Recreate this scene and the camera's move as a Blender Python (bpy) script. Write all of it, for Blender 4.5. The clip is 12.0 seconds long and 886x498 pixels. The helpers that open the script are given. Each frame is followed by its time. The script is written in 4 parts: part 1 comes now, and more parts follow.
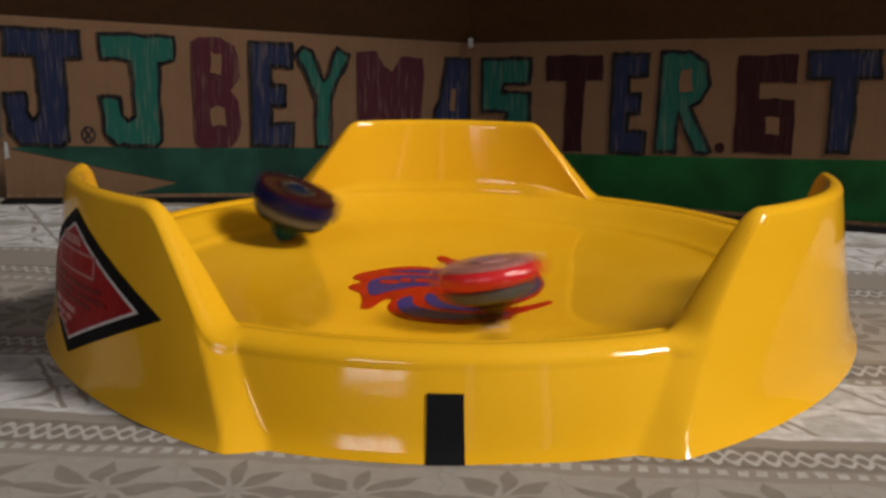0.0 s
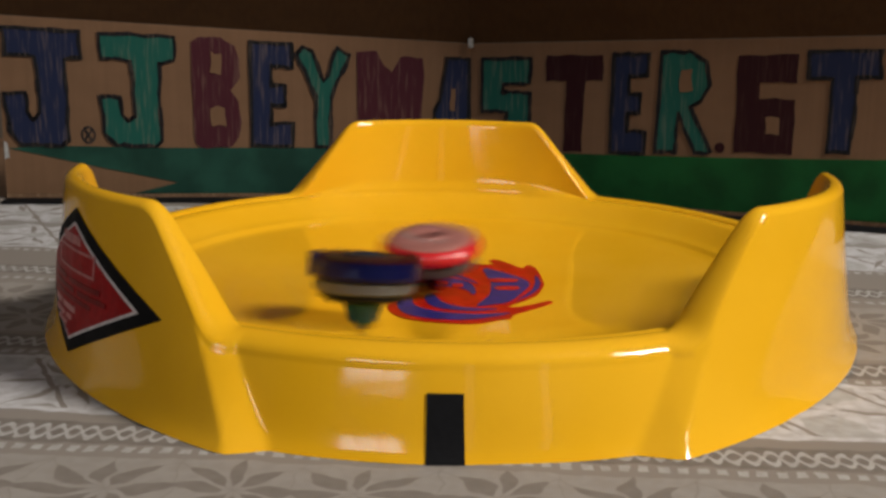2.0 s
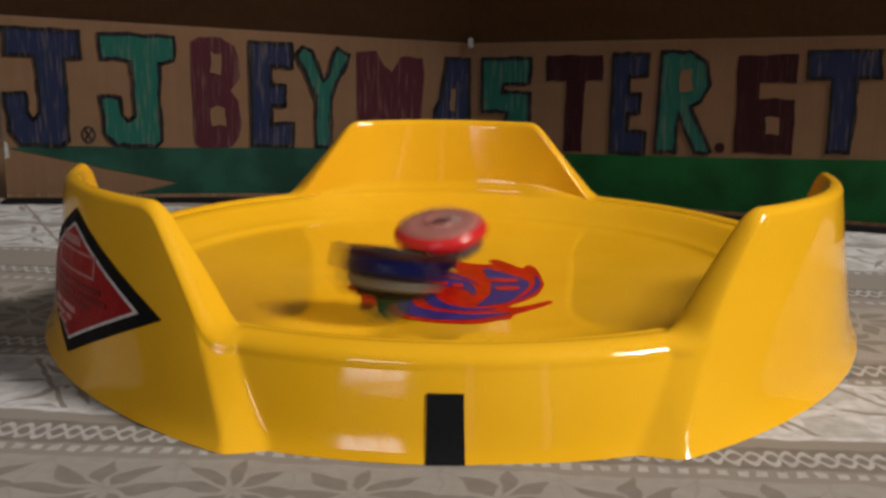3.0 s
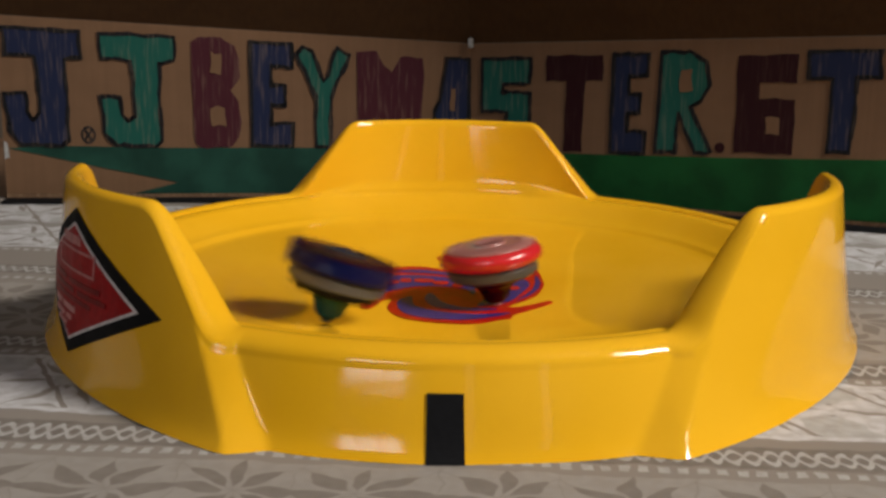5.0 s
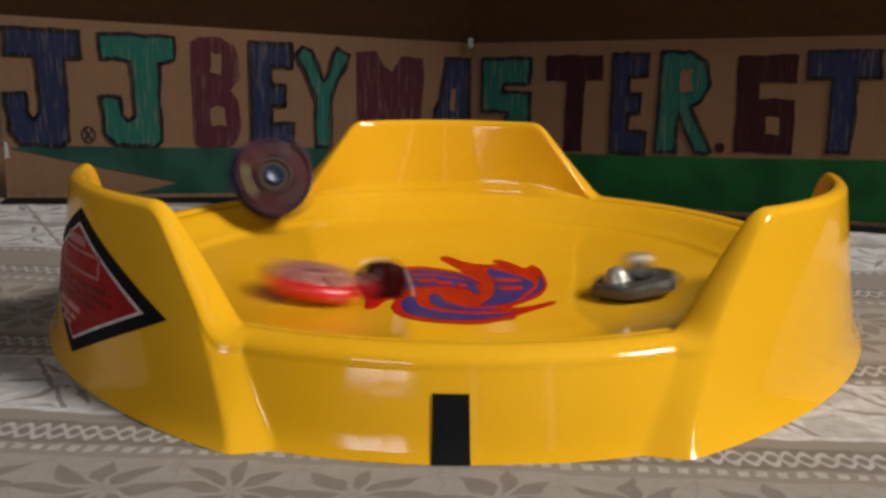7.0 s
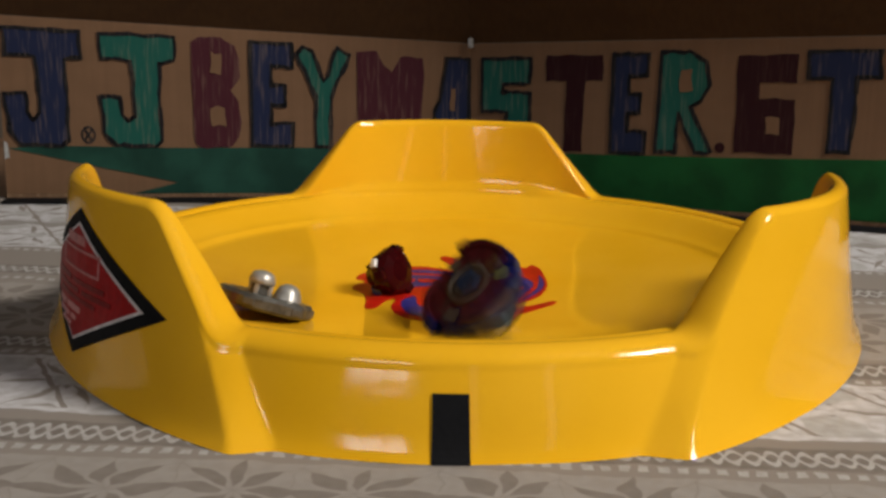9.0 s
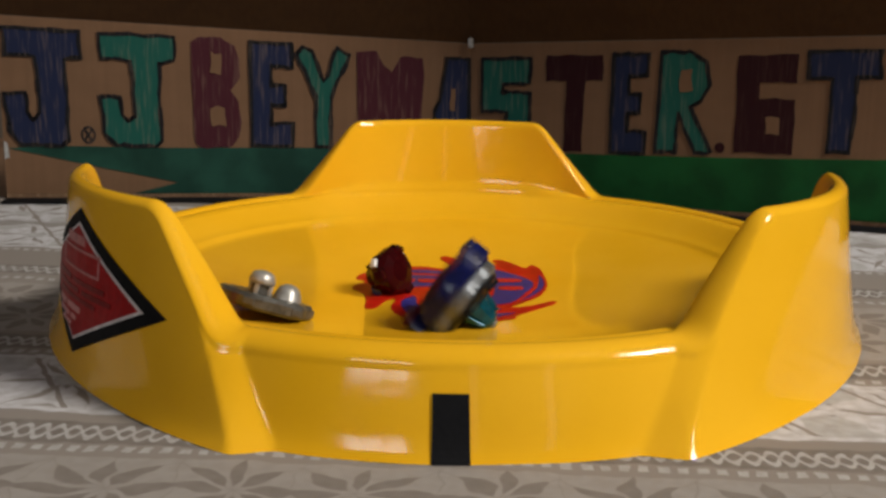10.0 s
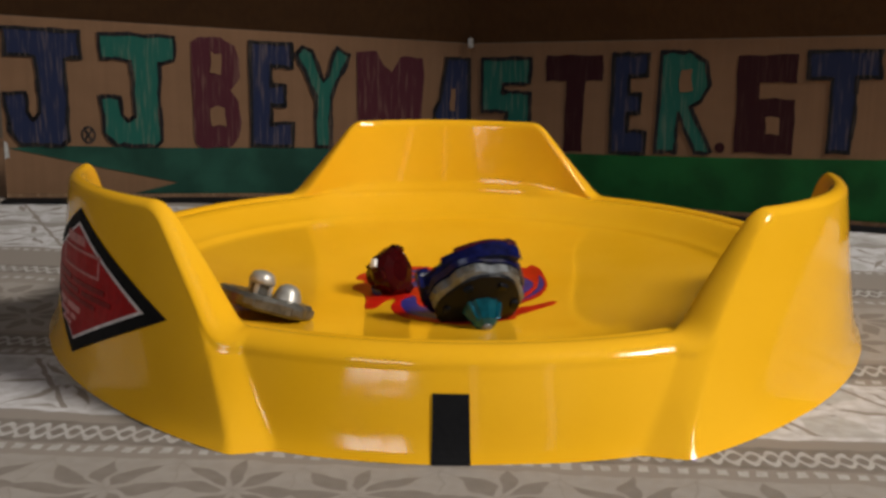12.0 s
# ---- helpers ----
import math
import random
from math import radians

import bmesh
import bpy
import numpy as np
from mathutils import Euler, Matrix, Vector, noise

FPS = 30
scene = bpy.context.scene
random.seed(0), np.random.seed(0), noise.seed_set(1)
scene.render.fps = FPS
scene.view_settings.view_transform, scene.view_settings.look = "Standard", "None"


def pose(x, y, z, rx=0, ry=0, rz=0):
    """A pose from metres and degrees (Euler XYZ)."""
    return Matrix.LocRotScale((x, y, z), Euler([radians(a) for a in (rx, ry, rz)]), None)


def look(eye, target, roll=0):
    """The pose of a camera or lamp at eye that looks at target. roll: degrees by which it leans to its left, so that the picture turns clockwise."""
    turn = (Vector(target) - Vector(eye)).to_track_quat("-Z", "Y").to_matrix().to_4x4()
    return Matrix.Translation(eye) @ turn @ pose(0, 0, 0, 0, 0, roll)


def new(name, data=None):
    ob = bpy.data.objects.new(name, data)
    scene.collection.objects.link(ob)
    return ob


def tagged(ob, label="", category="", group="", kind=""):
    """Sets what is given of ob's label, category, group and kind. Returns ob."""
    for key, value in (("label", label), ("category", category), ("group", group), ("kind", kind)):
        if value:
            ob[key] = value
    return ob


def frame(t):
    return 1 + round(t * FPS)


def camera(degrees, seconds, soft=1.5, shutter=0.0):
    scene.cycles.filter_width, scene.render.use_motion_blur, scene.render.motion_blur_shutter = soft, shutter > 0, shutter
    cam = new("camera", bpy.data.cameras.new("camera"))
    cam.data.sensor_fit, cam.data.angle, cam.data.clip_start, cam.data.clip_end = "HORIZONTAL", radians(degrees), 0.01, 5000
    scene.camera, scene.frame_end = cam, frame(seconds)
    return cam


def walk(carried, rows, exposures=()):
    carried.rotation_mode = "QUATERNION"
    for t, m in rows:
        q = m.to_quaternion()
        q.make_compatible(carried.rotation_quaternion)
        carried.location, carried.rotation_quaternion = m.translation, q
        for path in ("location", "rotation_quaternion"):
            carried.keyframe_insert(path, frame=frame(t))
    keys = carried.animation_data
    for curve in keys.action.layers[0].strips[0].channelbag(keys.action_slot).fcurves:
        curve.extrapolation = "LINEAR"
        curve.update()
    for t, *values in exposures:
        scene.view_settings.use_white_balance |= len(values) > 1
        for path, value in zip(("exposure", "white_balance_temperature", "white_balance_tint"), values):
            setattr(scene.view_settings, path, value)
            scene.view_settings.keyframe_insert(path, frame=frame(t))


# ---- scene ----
# ---- camera ----
cam = camera(40.86, 12.0, soft=3.0, shutter=2.2)
EYE = (0.038, -0.6067, 0.1655)
AIM = (-0.0337, 0.3685, -0.0436)
VIEW = look(EYE, AIM, 0.73)
walk(cam, [(0.0, VIEW), (12.0, VIEW)], exposures=[(0.0, -0.12), (0.5, 0.18), (1.3, 0.0), (12.0, 0.0)])

# ---- light ----
world = bpy.data.worlds.new("room_world")
scene.world = world
world.use_nodes = True
sky = world.node_tree.nodes.new("ShaderNodeTexSky")
sky.sky_type = "NISHITA"
sky.sun_disc = False
sky.sun_elevation, sky.sun_rotation = radians(35), radians(130)
world.node_tree.links.new(sky.outputs[0], world.node_tree.nodes["Background"].inputs[0])
world.node_tree.nodes["Background"].inputs[1].default_value = 0.08


def area_lamp(name, eye, target, sx, sy, watts, colour):
    data = bpy.data.lights.new(name, "AREA")
    data.shape, data.size, data.size_y = "RECTANGLE", sx, sy
    data.energy, data.color = watts, colour
    ob = new(name, data)
    ob.matrix_world = look(eye, target)
    return ob


area_lamp("east_window_daylight", (1.79, -0.70, 1.70), (0, 0, 0.03), 0.66, 0.60, 69.0, (1.0, 0.93, 0.84))
area_lamp("south_window_daylight", (-0.575, -1.99, 1.16), (0.0, 0, 0.1), 0.62, 0.64, 9.0, (0.88, 0.92, 1.0))

# ---- materials ----


class Nodes:
    """A small wrapper that builds node trees from nested calls."""

    def __init__(self, name, rough=0.5, metal=0.0):
        self.mat = bpy.data.materials.new(name)
        self.mat.use_nodes = True
        self.t = self.mat.node_tree
        self.bsdf = self.t.nodes["Principled BSDF"]
        self.bsdf.inputs["Roughness"].default_value = rough
        self.bsdf.inputs["Metallic"].default_value = metal

    def add(self, kind, **settings):
        n = self.t.nodes.new(kind)
        for key, value in settings.items():
            setattr(n, key, value)
        return n

    def put(self, socket, value):
        if isinstance(value, bpy.types.NodeSocket):
            self.t.links.new(value, socket)
        else:
            socket.default_value = value

    def math(self, op, a, b=0.0, c=0.0):
        n = self.add("ShaderNodeMath", operation=op)
        for i, v in enumerate((a, b, c)):
            self.put(n.inputs[i], v)
        return n.outputs[0]

    def mix(self, fac, a, b):
        n = self.add("ShaderNodeMix", data_type="RGBA")
        self.put(n.inputs[0], fac)
        self.put(n.inputs[6], a)
        self.put(n.inputs[7], b)
        return n.outputs[2]

    def coord(self):
        return self.add("ShaderNodeTexCoord").outputs["Object"]

    def noise(self, scale, detail=4.0, stretch=None):
        n = self.add("ShaderNodeTexNoise")
        co = self.coord()
        if stretch:
            m = self.add("ShaderNodeMapping")
            self.t.links.new(co, m.inputs[0])
            m.inputs["Scale"].default_value = stretch
            co = m.outputs[0]
        self.t.links.new(co, n.inputs["Vector"])
        n.inputs["Scale"].default_value, n.inputs["Detail"].default_value = scale, detail
        return n.outputs["Fac"]

    def span(self, v, a, b):
        n = self.add("ShaderNodeMapRange", interpolation_type="SMOOTHSTEP")
        self.put(n.inputs[0], v)
        n.inputs[1].default_value, n.inputs[2].default_value = a, b
        return n.outputs[0]

    def colour(self, c):
        self.put(self.bsdf.inputs["Base Color"], c)

    def bump(self, height, strength, distance=0.001):
        n = self.add("ShaderNodeBump")
        n.inputs["Strength"].default_value, n.inputs["Distance"].default_value = strength, distance
        self.put(n.inputs["Height"], height)
        self.put(self.bsdf.inputs["Normal"], n.outputs[0])


def rgb(r, g, b):
    return (r, g, b, 1.0)


def plain(name, c, rough=0.5, metal=0.0, vary=0.15, scale=300.0, bump=0.0, coat=0.0, transmit=0.0):
    m = Nodes(name, rough, metal)
    dark = rgb(*(v * (1 - vary) for v in c))
    light = rgb(*(min(1.0, v * (1 + vary)) for v in c))
    n = m.noise(scale)
    m.colour(m.mix(m.span(n, 0.3, 0.7), dark, light))
    m.put(m.bsdf.inputs["Roughness"], m.math("MULTIPLY_ADD", m.noise(scale * 0.3), 0.16, rough - 0.08))
    if bump:
        m.bump(n, bump)
    m.bsdf.inputs["Coat Weight"].default_value = coat
    m.bsdf.inputs["Transmission Weight"].default_value = transmit
    return m.mat


def yellow_plastic():
    m = Nodes("yellow_plastic", 0.2)
    cloud = m.span(m.noise(14.0, 3.0), 0.3, 0.7)
    m.colour(m.mix(cloud, rgb(0.82, 0.425, 0.010), rgb(0.87, 0.464, 0.018)))
    scuff = m.span(m.noise(90.0, 6.0), 0.45, 0.75)
    m.put(m.bsdf.inputs["Roughness"], m.math("MULTIPLY_ADD", scuff, 0.07, 0.07))
    m.bsdf.inputs["Specular IOR Level"].default_value = 0.40
    m.bump(m.noise(70.0, 2.0), 0.02, 0.001)
    return m.mat


def cardboard(name, base, dark):
    m = Nodes(name, 0.85)
    fibre = m.noise(35.0, 4.0, (1.0, 1.0, 2.0))
    flutes = m.noise(25.0, 2.0, (9.0, 9.0, 0.3))
    blend = m.math("MULTIPLY_ADD", fibre, 0.5, m.math("MULTIPLY", flutes, 0.5))
    m.colour(m.mix(m.span(blend, 0.35, 0.65), dark, base))
    m.bump(blend, 0.25, 0.0008)
    return matte(m.mat)


def matte(mat):
    """Paper, ink and tape: little surface shine."""
    mat.node_tree.nodes["Principled BSDF"].inputs["Specular IOR Level"].default_value = 0.12
    return mat


def dim_shine(mat):
    mat.node_tree.nodes["Principled BSDF"].inputs["Specular IOR Level"].default_value = 0.25
    return mat


def marker(name, c, gaps=0.7):
    """Felt-tip colour: upright strokes with paler gaps where the board shows."""
    m = Nodes(name, 0.6)
    stroke = m.noise(60.0, 4.0, (9.0, 9.0, 0.6))
    thin = m.span(stroke, 0.50, 0.72)
    pale = rgb(*(0.80 * v + 0.20 * b for v, b in zip(c, (0.42, 0.30, 0.2))))
    m.colour(m.mix(m.math("MULTIPLY", thin, gaps), rgb(*c), pale))
    m.bump(stroke, 0.1, 0.0005)
    return matte(m.mat)


def knit_cloth():
    """Printed cloth: bands of leaves, chains and dots in taupe and white that run across the table."""
    m = Nodes("knit_print_cloth", 0.9)
    sep = m.add("ShaderNodeSeparateXYZ")
    warp = m.add("ShaderNodeVectorMath", operation="MULTIPLY_ADD")
    nz = m.add("ShaderNodeTexNoise")
    nz.inputs["Scale"].default_value = 75.0
    m.t.links.new(m.coord(), nz.inputs["Vector"])
    m.t.links.new(nz.outputs["Color"], warp.inputs[0])
    warp.inputs[1].default_value = (0.005, 0.006, 0.0)
    m.t.links.new(m.coord(), warp.inputs[2])
    m.t.links.new(warp.outputs[0], sep.inputs[0])
    x, y = sep.outputs[0], sep.outputs[1]

    drift = m.add("ShaderNodeTexNoise")
    drift.inputs["Scale"].default_value = 24.0
    m.t.links.new(m.coord(), drift.inputs["Vector"])
    apart = m.add("ShaderNodeSeparateColor")
    m.t.links.new(drift.outputs["Color"], apart.inputs[0])
    leaf_x = m.math("MULTIPLY_ADD", apart.outputs[0], 0.026, x)
    leaf_y = m.math("MULTIPLY_ADD", apart.outputs[1], 0.020, m.math("SUBTRACT", y, 0.010))

    def tri(v, period, shift=0.0):
        return m.math("PINGPONG", m.math("ADD", v, shift + 10 * period), period / 2)

    def under(v, e):
        return m.math("SUBTRACT", 1.0, m.span(v, -e, e))

    def band(lo, hi):
        return m.math("MULTIPLY", m.math("GREATER_THAN", y, lo), m.math("LESS_THAN", y, hi))

    def leaves(mid, half, pitch, shift=0.0, fat=0.22, folds=6):
        # rosettes of pointed leaves that start a little way out from their heart
        d = m.math("SUBTRACT", leaf_y, mid)
        c = tri(leaf_x, pitch, shift)
        size = min(half, pitch / 2) * 1.12
        r = m.math("SQRT", m.math("ADD", m.math("MULTIPLY", d, d), m.math("MULTIPLY", c, c)))
        b = m.math("PINGPONG", m.math("ARCTAN2", d, c), math.pi / folds)
        v = m.math("MULTIPLY", r, m.math("SINE", b))
        along = m.math("MAXIMUM", m.math("SUBTRACT", m.math("MINIMUM", r, size), size * 0.16), 0.0)
        wide = m.math("MULTIPLY", m.math("SINE", m.math("MULTIPLY", along, math.pi / (size * 0.84))), size * fat)
        return under(m.math("SUBTRACT", v, wide), 0.0006)

    def chain(mid, half, pitch):
        # two strands that cross and cross again
        d = m.math("SUBTRACT", y, mid)
        wave = m.math("MULTIPLY", m.math("SINE", m.math("MULTIPLY", x, 2 * math.pi / pitch)), half * 0.72)
        one = m.math("ABSOLUTE", m.math("SUBTRACT", d, wave))
        two = m.math("ABSOLUTE", m.math("ADD", d, wave))
        return under(m.math("SUBTRACT", m.math("MINIMUM", one, two), half * 0.26), 0.0004)

    def dots(mid, half, pitch):
        d = m.math("SUBTRACT", y, mid)
        return m.math("MULTIPLY", m.math("LESS_THAN", tri(x, pitch), pitch * 0.28), m.math("LESS_THAN", m.math("ABSOLUTE", d), half))

    taupe, brown, white = rgb(0.235, 0.208, 0.184), rgb(0.178, 0.154, 0.134), rgb(0.54, 0.54, 0.56)
    col = taupe
    # bands of white leaves with taupe gaps and ribs
    for lo, hi in ((0.140, 0.300), (-0.163, -0.089)):
        mid, half = (lo + hi) / 2, (hi - lo) / 2
        rows = ((mid - half / 2, half / 2, 0.0), (mid + half / 2, half / 2, 0.036)) if half > 0.05 else ((mid, half, 0.0),)
        inner = rgb(0.27, 0.255, 0.24)
        for at, tall, shift in rows:
            inner = m.mix(leaves(at, tall, 0.072, shift + 0.036, 0.34, 5), inner, rgb(0.42, 0.42, 0.42))
            inner = m.mix(leaves(at, tall * 1.05, 0.072, shift, 0.36, 6), inner, white)
            inner = m.mix(leaves(at, tall * 0.8, 0.072, shift, 0.055, 6), inner, taupe)
        inner = m.mix(m.math("LESS_THAN", tri(m.math("ADD", x, m.math("MULTIPLY", y, 0.6)), 0.06), 0.0014), inner, taupe)
        for edge in (lo + 0.003, hi - 0.003):
            inner = m.mix(m.math("LESS_THAN", m.math("ABSOLUTE", m.math("SUBTRACT", y, edge)), 0.0022), inner, white)
        col = m.mix(band(lo, hi), col, inner)
    # brown leaves on taupe
    for lo, hi in ((-0.052, 0.044), (-0.300, -0.206), (-0.42, -0.32)):
        mid, half = (lo + hi) / 2, (hi - lo) / 2
        inner = rgb(0.30, 0.275, 0.25)
        for at, shift, tall in ((mid + half * 0.42, 0.0, 0.55), (mid - half * 0.42, 0.023, 0.55)):
            inner = m.mix(leaves(at, half * tall, 0.046, shift, 0.15, 8), inner, brown)
        col = m.mix(band(lo, hi), col, inner)
    # chains and dots between them
    for mid in (0.078, -0.068, -0.183):
        col = m.mix(band(mid - 0.011, mid + 0.011), col, rgb(0.150, 0.130, 0.114))
        col = m.mix(chain(mid, 0.0080, 0.0135), col, rgb(0.41, 0.40, 0.39))
    for mid in (0.134, 0.056, -0.084, -0.1985):
        col = m.mix(dots(mid, 0.0026, 0.0070), col, rgb(0.40, 0.39, 0.375))
    fade = m.noise(160.0, 5.0)
    col = m.mix(m.math("MULTIPLY", m.span(fade, 0.32, 0.68), 0.42), col, taupe)
    m.colour(col)
    weave = m.add("ShaderNodeTexWave")
    weave.inputs["Scale"].default_value = 320.0
    weave.inputs["Distortion"].default_value = 1.5
    m.t.links.new(m.coord(), weave.inputs[0])
    m.bump(m.math("ADD", weave.outputs["Fac"], m.noise(500.0, 2.0)), 0.12, 0.0004)
    return m.mat


M_YELLOW = yellow_plastic()
M_CARD = cardboard("kraft_cardboard", rgb(0.164, 0.093, 0.052), rgb(0.147, 0.083, 0.046))
# kraft darkened for the flap: its shade is put into the colour
M_FLAP = cardboard("shaded_cardboard", rgb(0.058, 0.028, 0.011), rgb(0.047, 0.022, 0.009))
M_CORE = cardboard("cardboard_core", rgb(0.30, 0.20, 0.12), rgb(0.16, 0.10, 0.06))
M_TEAL = marker("teal_marker", (0.011, 0.080, 0.062))
M_NAVY = marker("navy_marker", (0.012, 0.017, 0.046))
M_PLUM = marker("plum_marker", (0.052, 0.012, 0.018))
M_MAROON = marker("maroon_marker", (0.022, 0.004, 0.006), 0.2)
M_INK = marker("black_marker", (0.012, 0.012, 0.014))
M_GREEN = matte(plain("green_paint", (0.006, 0.060, 0.015), 0.6, vary=0.3, scale=28, bump=0.15))
M_PINE = matte(plain("pine_paint", (0.012, 0.048, 0.034), 0.6, vary=0.3, scale=28, bump=0.15))
M_CLOTH = knit_cloth()
M_BLACK = matte(plain("black_tape", (0.005, 0.005, 0.006), 0.6, bump=0.2))
# near-black that paints the shadow in the gap below the boards
M_DARK = matte(plain("gap_shade", (0.004, 0.004, 0.005), 0.9))
M_STRED = matte(plain("sticker_red", (0.46, 0.010, 0.004), 0.45, scale=120))
M_STBLUE = matte(plain("sticker_blue", (0.028, 0.024, 0.18), 0.45, scale=120))
M_SIGNRED = matte(plain("label_red", (0.30, 0.005, 0.007), 0.4))
M_SIGNWHITE = matte(plain("label_white", (0.65, 0.6, 0.58), 0.35))
M_SIGNGREY = matte(plain("label_grey", (0.42, 0.16, 0.15), 0.35))
M_SIGNDIM = matte(plain("label_dark_print", (0.17, 0.005, 0.006), 0.35))
M_SIGNPALE = matte(plain("label_pale_print", (0.55, 0.25, 0.23), 0.35))
M_RED = plain("red_gloss_plastic", (0.62, 0.02, 0.025), 0.22, vary=0.25, coat=0.5)
M_PINK = plain("pink_frosted_plastic", (0.38, 0.155, 0.135), 0.3, vary=0.2, scale=160)
M_DARKRED = dim_shine(plain("dark_red_clear_plastic", (0.030, 0.0012, 0.002), 0.2))
M_NAVYPL = dim_shine(plain("navy_plastic", (0.0035, 0.0055, 0.050), 0.22, vary=0.45))
M_MAROONPL = matte(plain("maroon_plastic", (0.045, 0.005, 0.007), 0.45, vary=0.4))
M_TEALPL = plain("teal_metallic_plastic", (0.004, 0.075, 0.110), 0.14, metal=0.35, vary=0.25)
M_BLACKPL = matte(plain("black_plastic", (0.006, 0.007, 0.010), 0.35))
M_STEEL = plain("cast_metal", (0.15, 0.165, 0.18), 0.42, metal=0.4, vary=0.2)
M_IRON = plain("dark_cast_metal", (0.11, 0.108, 0.098), 0.42, metal=0.5, vary=0.3)
M_WHITEPL = plain("white_plastic", (0.75, 0.74, 0.72), 0.3)
M_GOLD = plain("lime_foil", (0.14, 0.15, 0.03), 0.5, metal=0.3)
M_CHIP = plain("blue_chip", (0.010, 0.022, 0.055), 0.3, metal=0.3)
M_TAN = matte(plain("tan_plastic", (0.050, 0.038, 0.028), 0.5))
M_FRAME = plain("white_frame_paint", (0.7, 0.69, 0.66), 0.4, vary=0.05)
M_KNOB = plain("pale_metal", (0.42, 0.41, 0.38), 0.35, metal=0.5)
M_SCRAP = matte(plain("paper_scrap", (0.34, 0.34, 0.33), 0.8))
M_WALL = plain("painted_wall", (0.13, 0.105, 0.08), 0.85, vary=0.05, scale=20, bump=0.1)
M_CEIL = plain("painted_ceiling", (0.30, 0.27, 0.24), 0.9, vary=0.04, scale=20)
M_FLOOR = plain("room_floor", (0.10, 0.065, 0.04), 0.5, vary=0.2, scale=8)
M_TABLE = plain("table_wood", (0.16, 0.09, 0.05), 0.5, vary=0.3, scale=30)

# ---- mesh helpers ----


def link(name, bm, material, parent=None, label="", smooth=False):
    mesh = bpy.data.meshes.new(name)
    bmesh.ops.recalc_face_normals(bm, faces=bm.faces)
    if smooth:
        for f in bm.faces:
            f.smooth = True
    bm.to_mesh(mesh)
    bm.free()
    mesh.materials.append(material)
    ob = new(name, mesh)
    if parent is not None:
        ob.parent = parent
    if label:
        tagged(ob, label)
    return ob


def part(name, bm, material, parent, label="", smooth=False):
    return link(name, bm, material, parent, label, smooth)


def empty(name, m=None):
    ob = new(name)
    ob.empty_display_size = 0.02
    if m is not None:
        ob.matrix_world = m
    return ob


def box(sx, sy, sz, m=None, bevel=0.0, bm=None):
    bm = bm or bmesh.new()
    made = bmesh.ops.create_cube(bm, size=1.0, matrix=(m or Matrix()) @ Matrix.Diagonal((sx, sy, sz, 1)))
    if bevel:
        edges = list({e for v in made["verts"] for e in v.link_edges})
        bmesh.ops.bevel(bm, geom=edges, offset=bevel, segments=2, affect="EDGES", profile=0.5)
    return bm


def lathe(profile, n=48, bm=None, ripple=None, m=None):
    """Turn a profile of (r, z) pairs round z. ripple(angle, r, z) scales the radius."""
    bm = bm or bmesh.new()
    m = m or Matrix()
    rings = []
    for r, z in profile:
        ring = []
        for i in range(n):
            a = 2 * math.pi * i / n
            k = ripple(a, r, z) if ripple else 1.0
            ring.append(bm.verts.new(m @ Vector((r * k * math.cos(a), r * k * math.sin(a), z))))
        rings.append(ring)
    for a, b in zip(rings, rings[1:]):
        for i in range(n):
            j = (i + 1) % n
            bm.faces.new((a[i], a[j], b[j], b[i]))
    bm.faces.new(rings[0])
    bm.faces.new(rings[-1])
    return bm


def slab(outline, depth, place, bm=None):
    """A thin plate with a flat outline (u, v); place(u, v, w) gives the point in space."""
    bm = bm or bmesh.new()
    low = [bm.verts.new(place(u, v, 0.0)) for u, v in outline]
    top = [bm.verts.new(place(u, v, depth)) for u, v in outline]
    n = len(outline)
    for i in range(n):
        j = (i + 1) % n
        bm.faces.new((low[i], low[j], top[j], top[i]))
    faces = [bm.faces.new(low), bm.faces.new(top)]
    for f in faces:
        f.normal_update()
    bmesh.ops.triangulate(bm, faces=faces)
    return bm


# ---- room ----
X0, X1, Y0, Y1, Z0, Z1 = -1.8, 1.8, -2.0, 1.7, -0.75, 2.15


def wall(name, sx, sy, sz, x, y, z, material=None):
    ob = link(name, box(sx, sy, sz), material or M_WALL)
    ob.matrix_world = pose(x, y, z)
    return tagged(ob, kind="structure", label="plain painted room surface", category="wall")


wall("wall_west", 0.1, Y1 - Y0, Z1 - Z0, X0 - 0.05, (Y0 + Y1) / 2, (Z0 + Z1) / 2)
wall("wall_north", X1 - X0, 0.1, Z1 - Z0, 0, Y1 + 0.05, (Z0 + Z1) / 2)


def wall_with_window(name, along_x, at, lo, hi, o0, o1, z0, z1):
    """Four pieces round an opening from o0 to o1 along the wall and z0 to z1."""
    for tag, a, b, c, d in (("below", lo, hi, Z0, z0), ("above", lo, hi, z1, Z1), ("first", lo, o0, z0, z1), ("second", o1, hi, z0, z1)):
        if along_x:
            wall(name + "_" + tag, b - a, 0.1, d - c, (a + b) / 2, at, (c + d) / 2)
        else:
            wall(name + "_" + tag, 0.1, b - a, d - c, at, (a + b) / 2, (c + d) / 2)


wall_with_window("wall_east", False, X1 + 0.05, Y0, Y1, -1.05, -0.35, 1.38, 2.02)
# the south wall holds a window and two tall narrow lights
wall_with_window("wall_south", True, Y0 - 0.05, X0, 0.10, -0.90, -0.25, 0.82, 1.50)
wall_with_window("wall_south_middle", True, Y0 - 0.05, 0.10, 0.70, 0.27, 0.36, 0.05, 1.50)
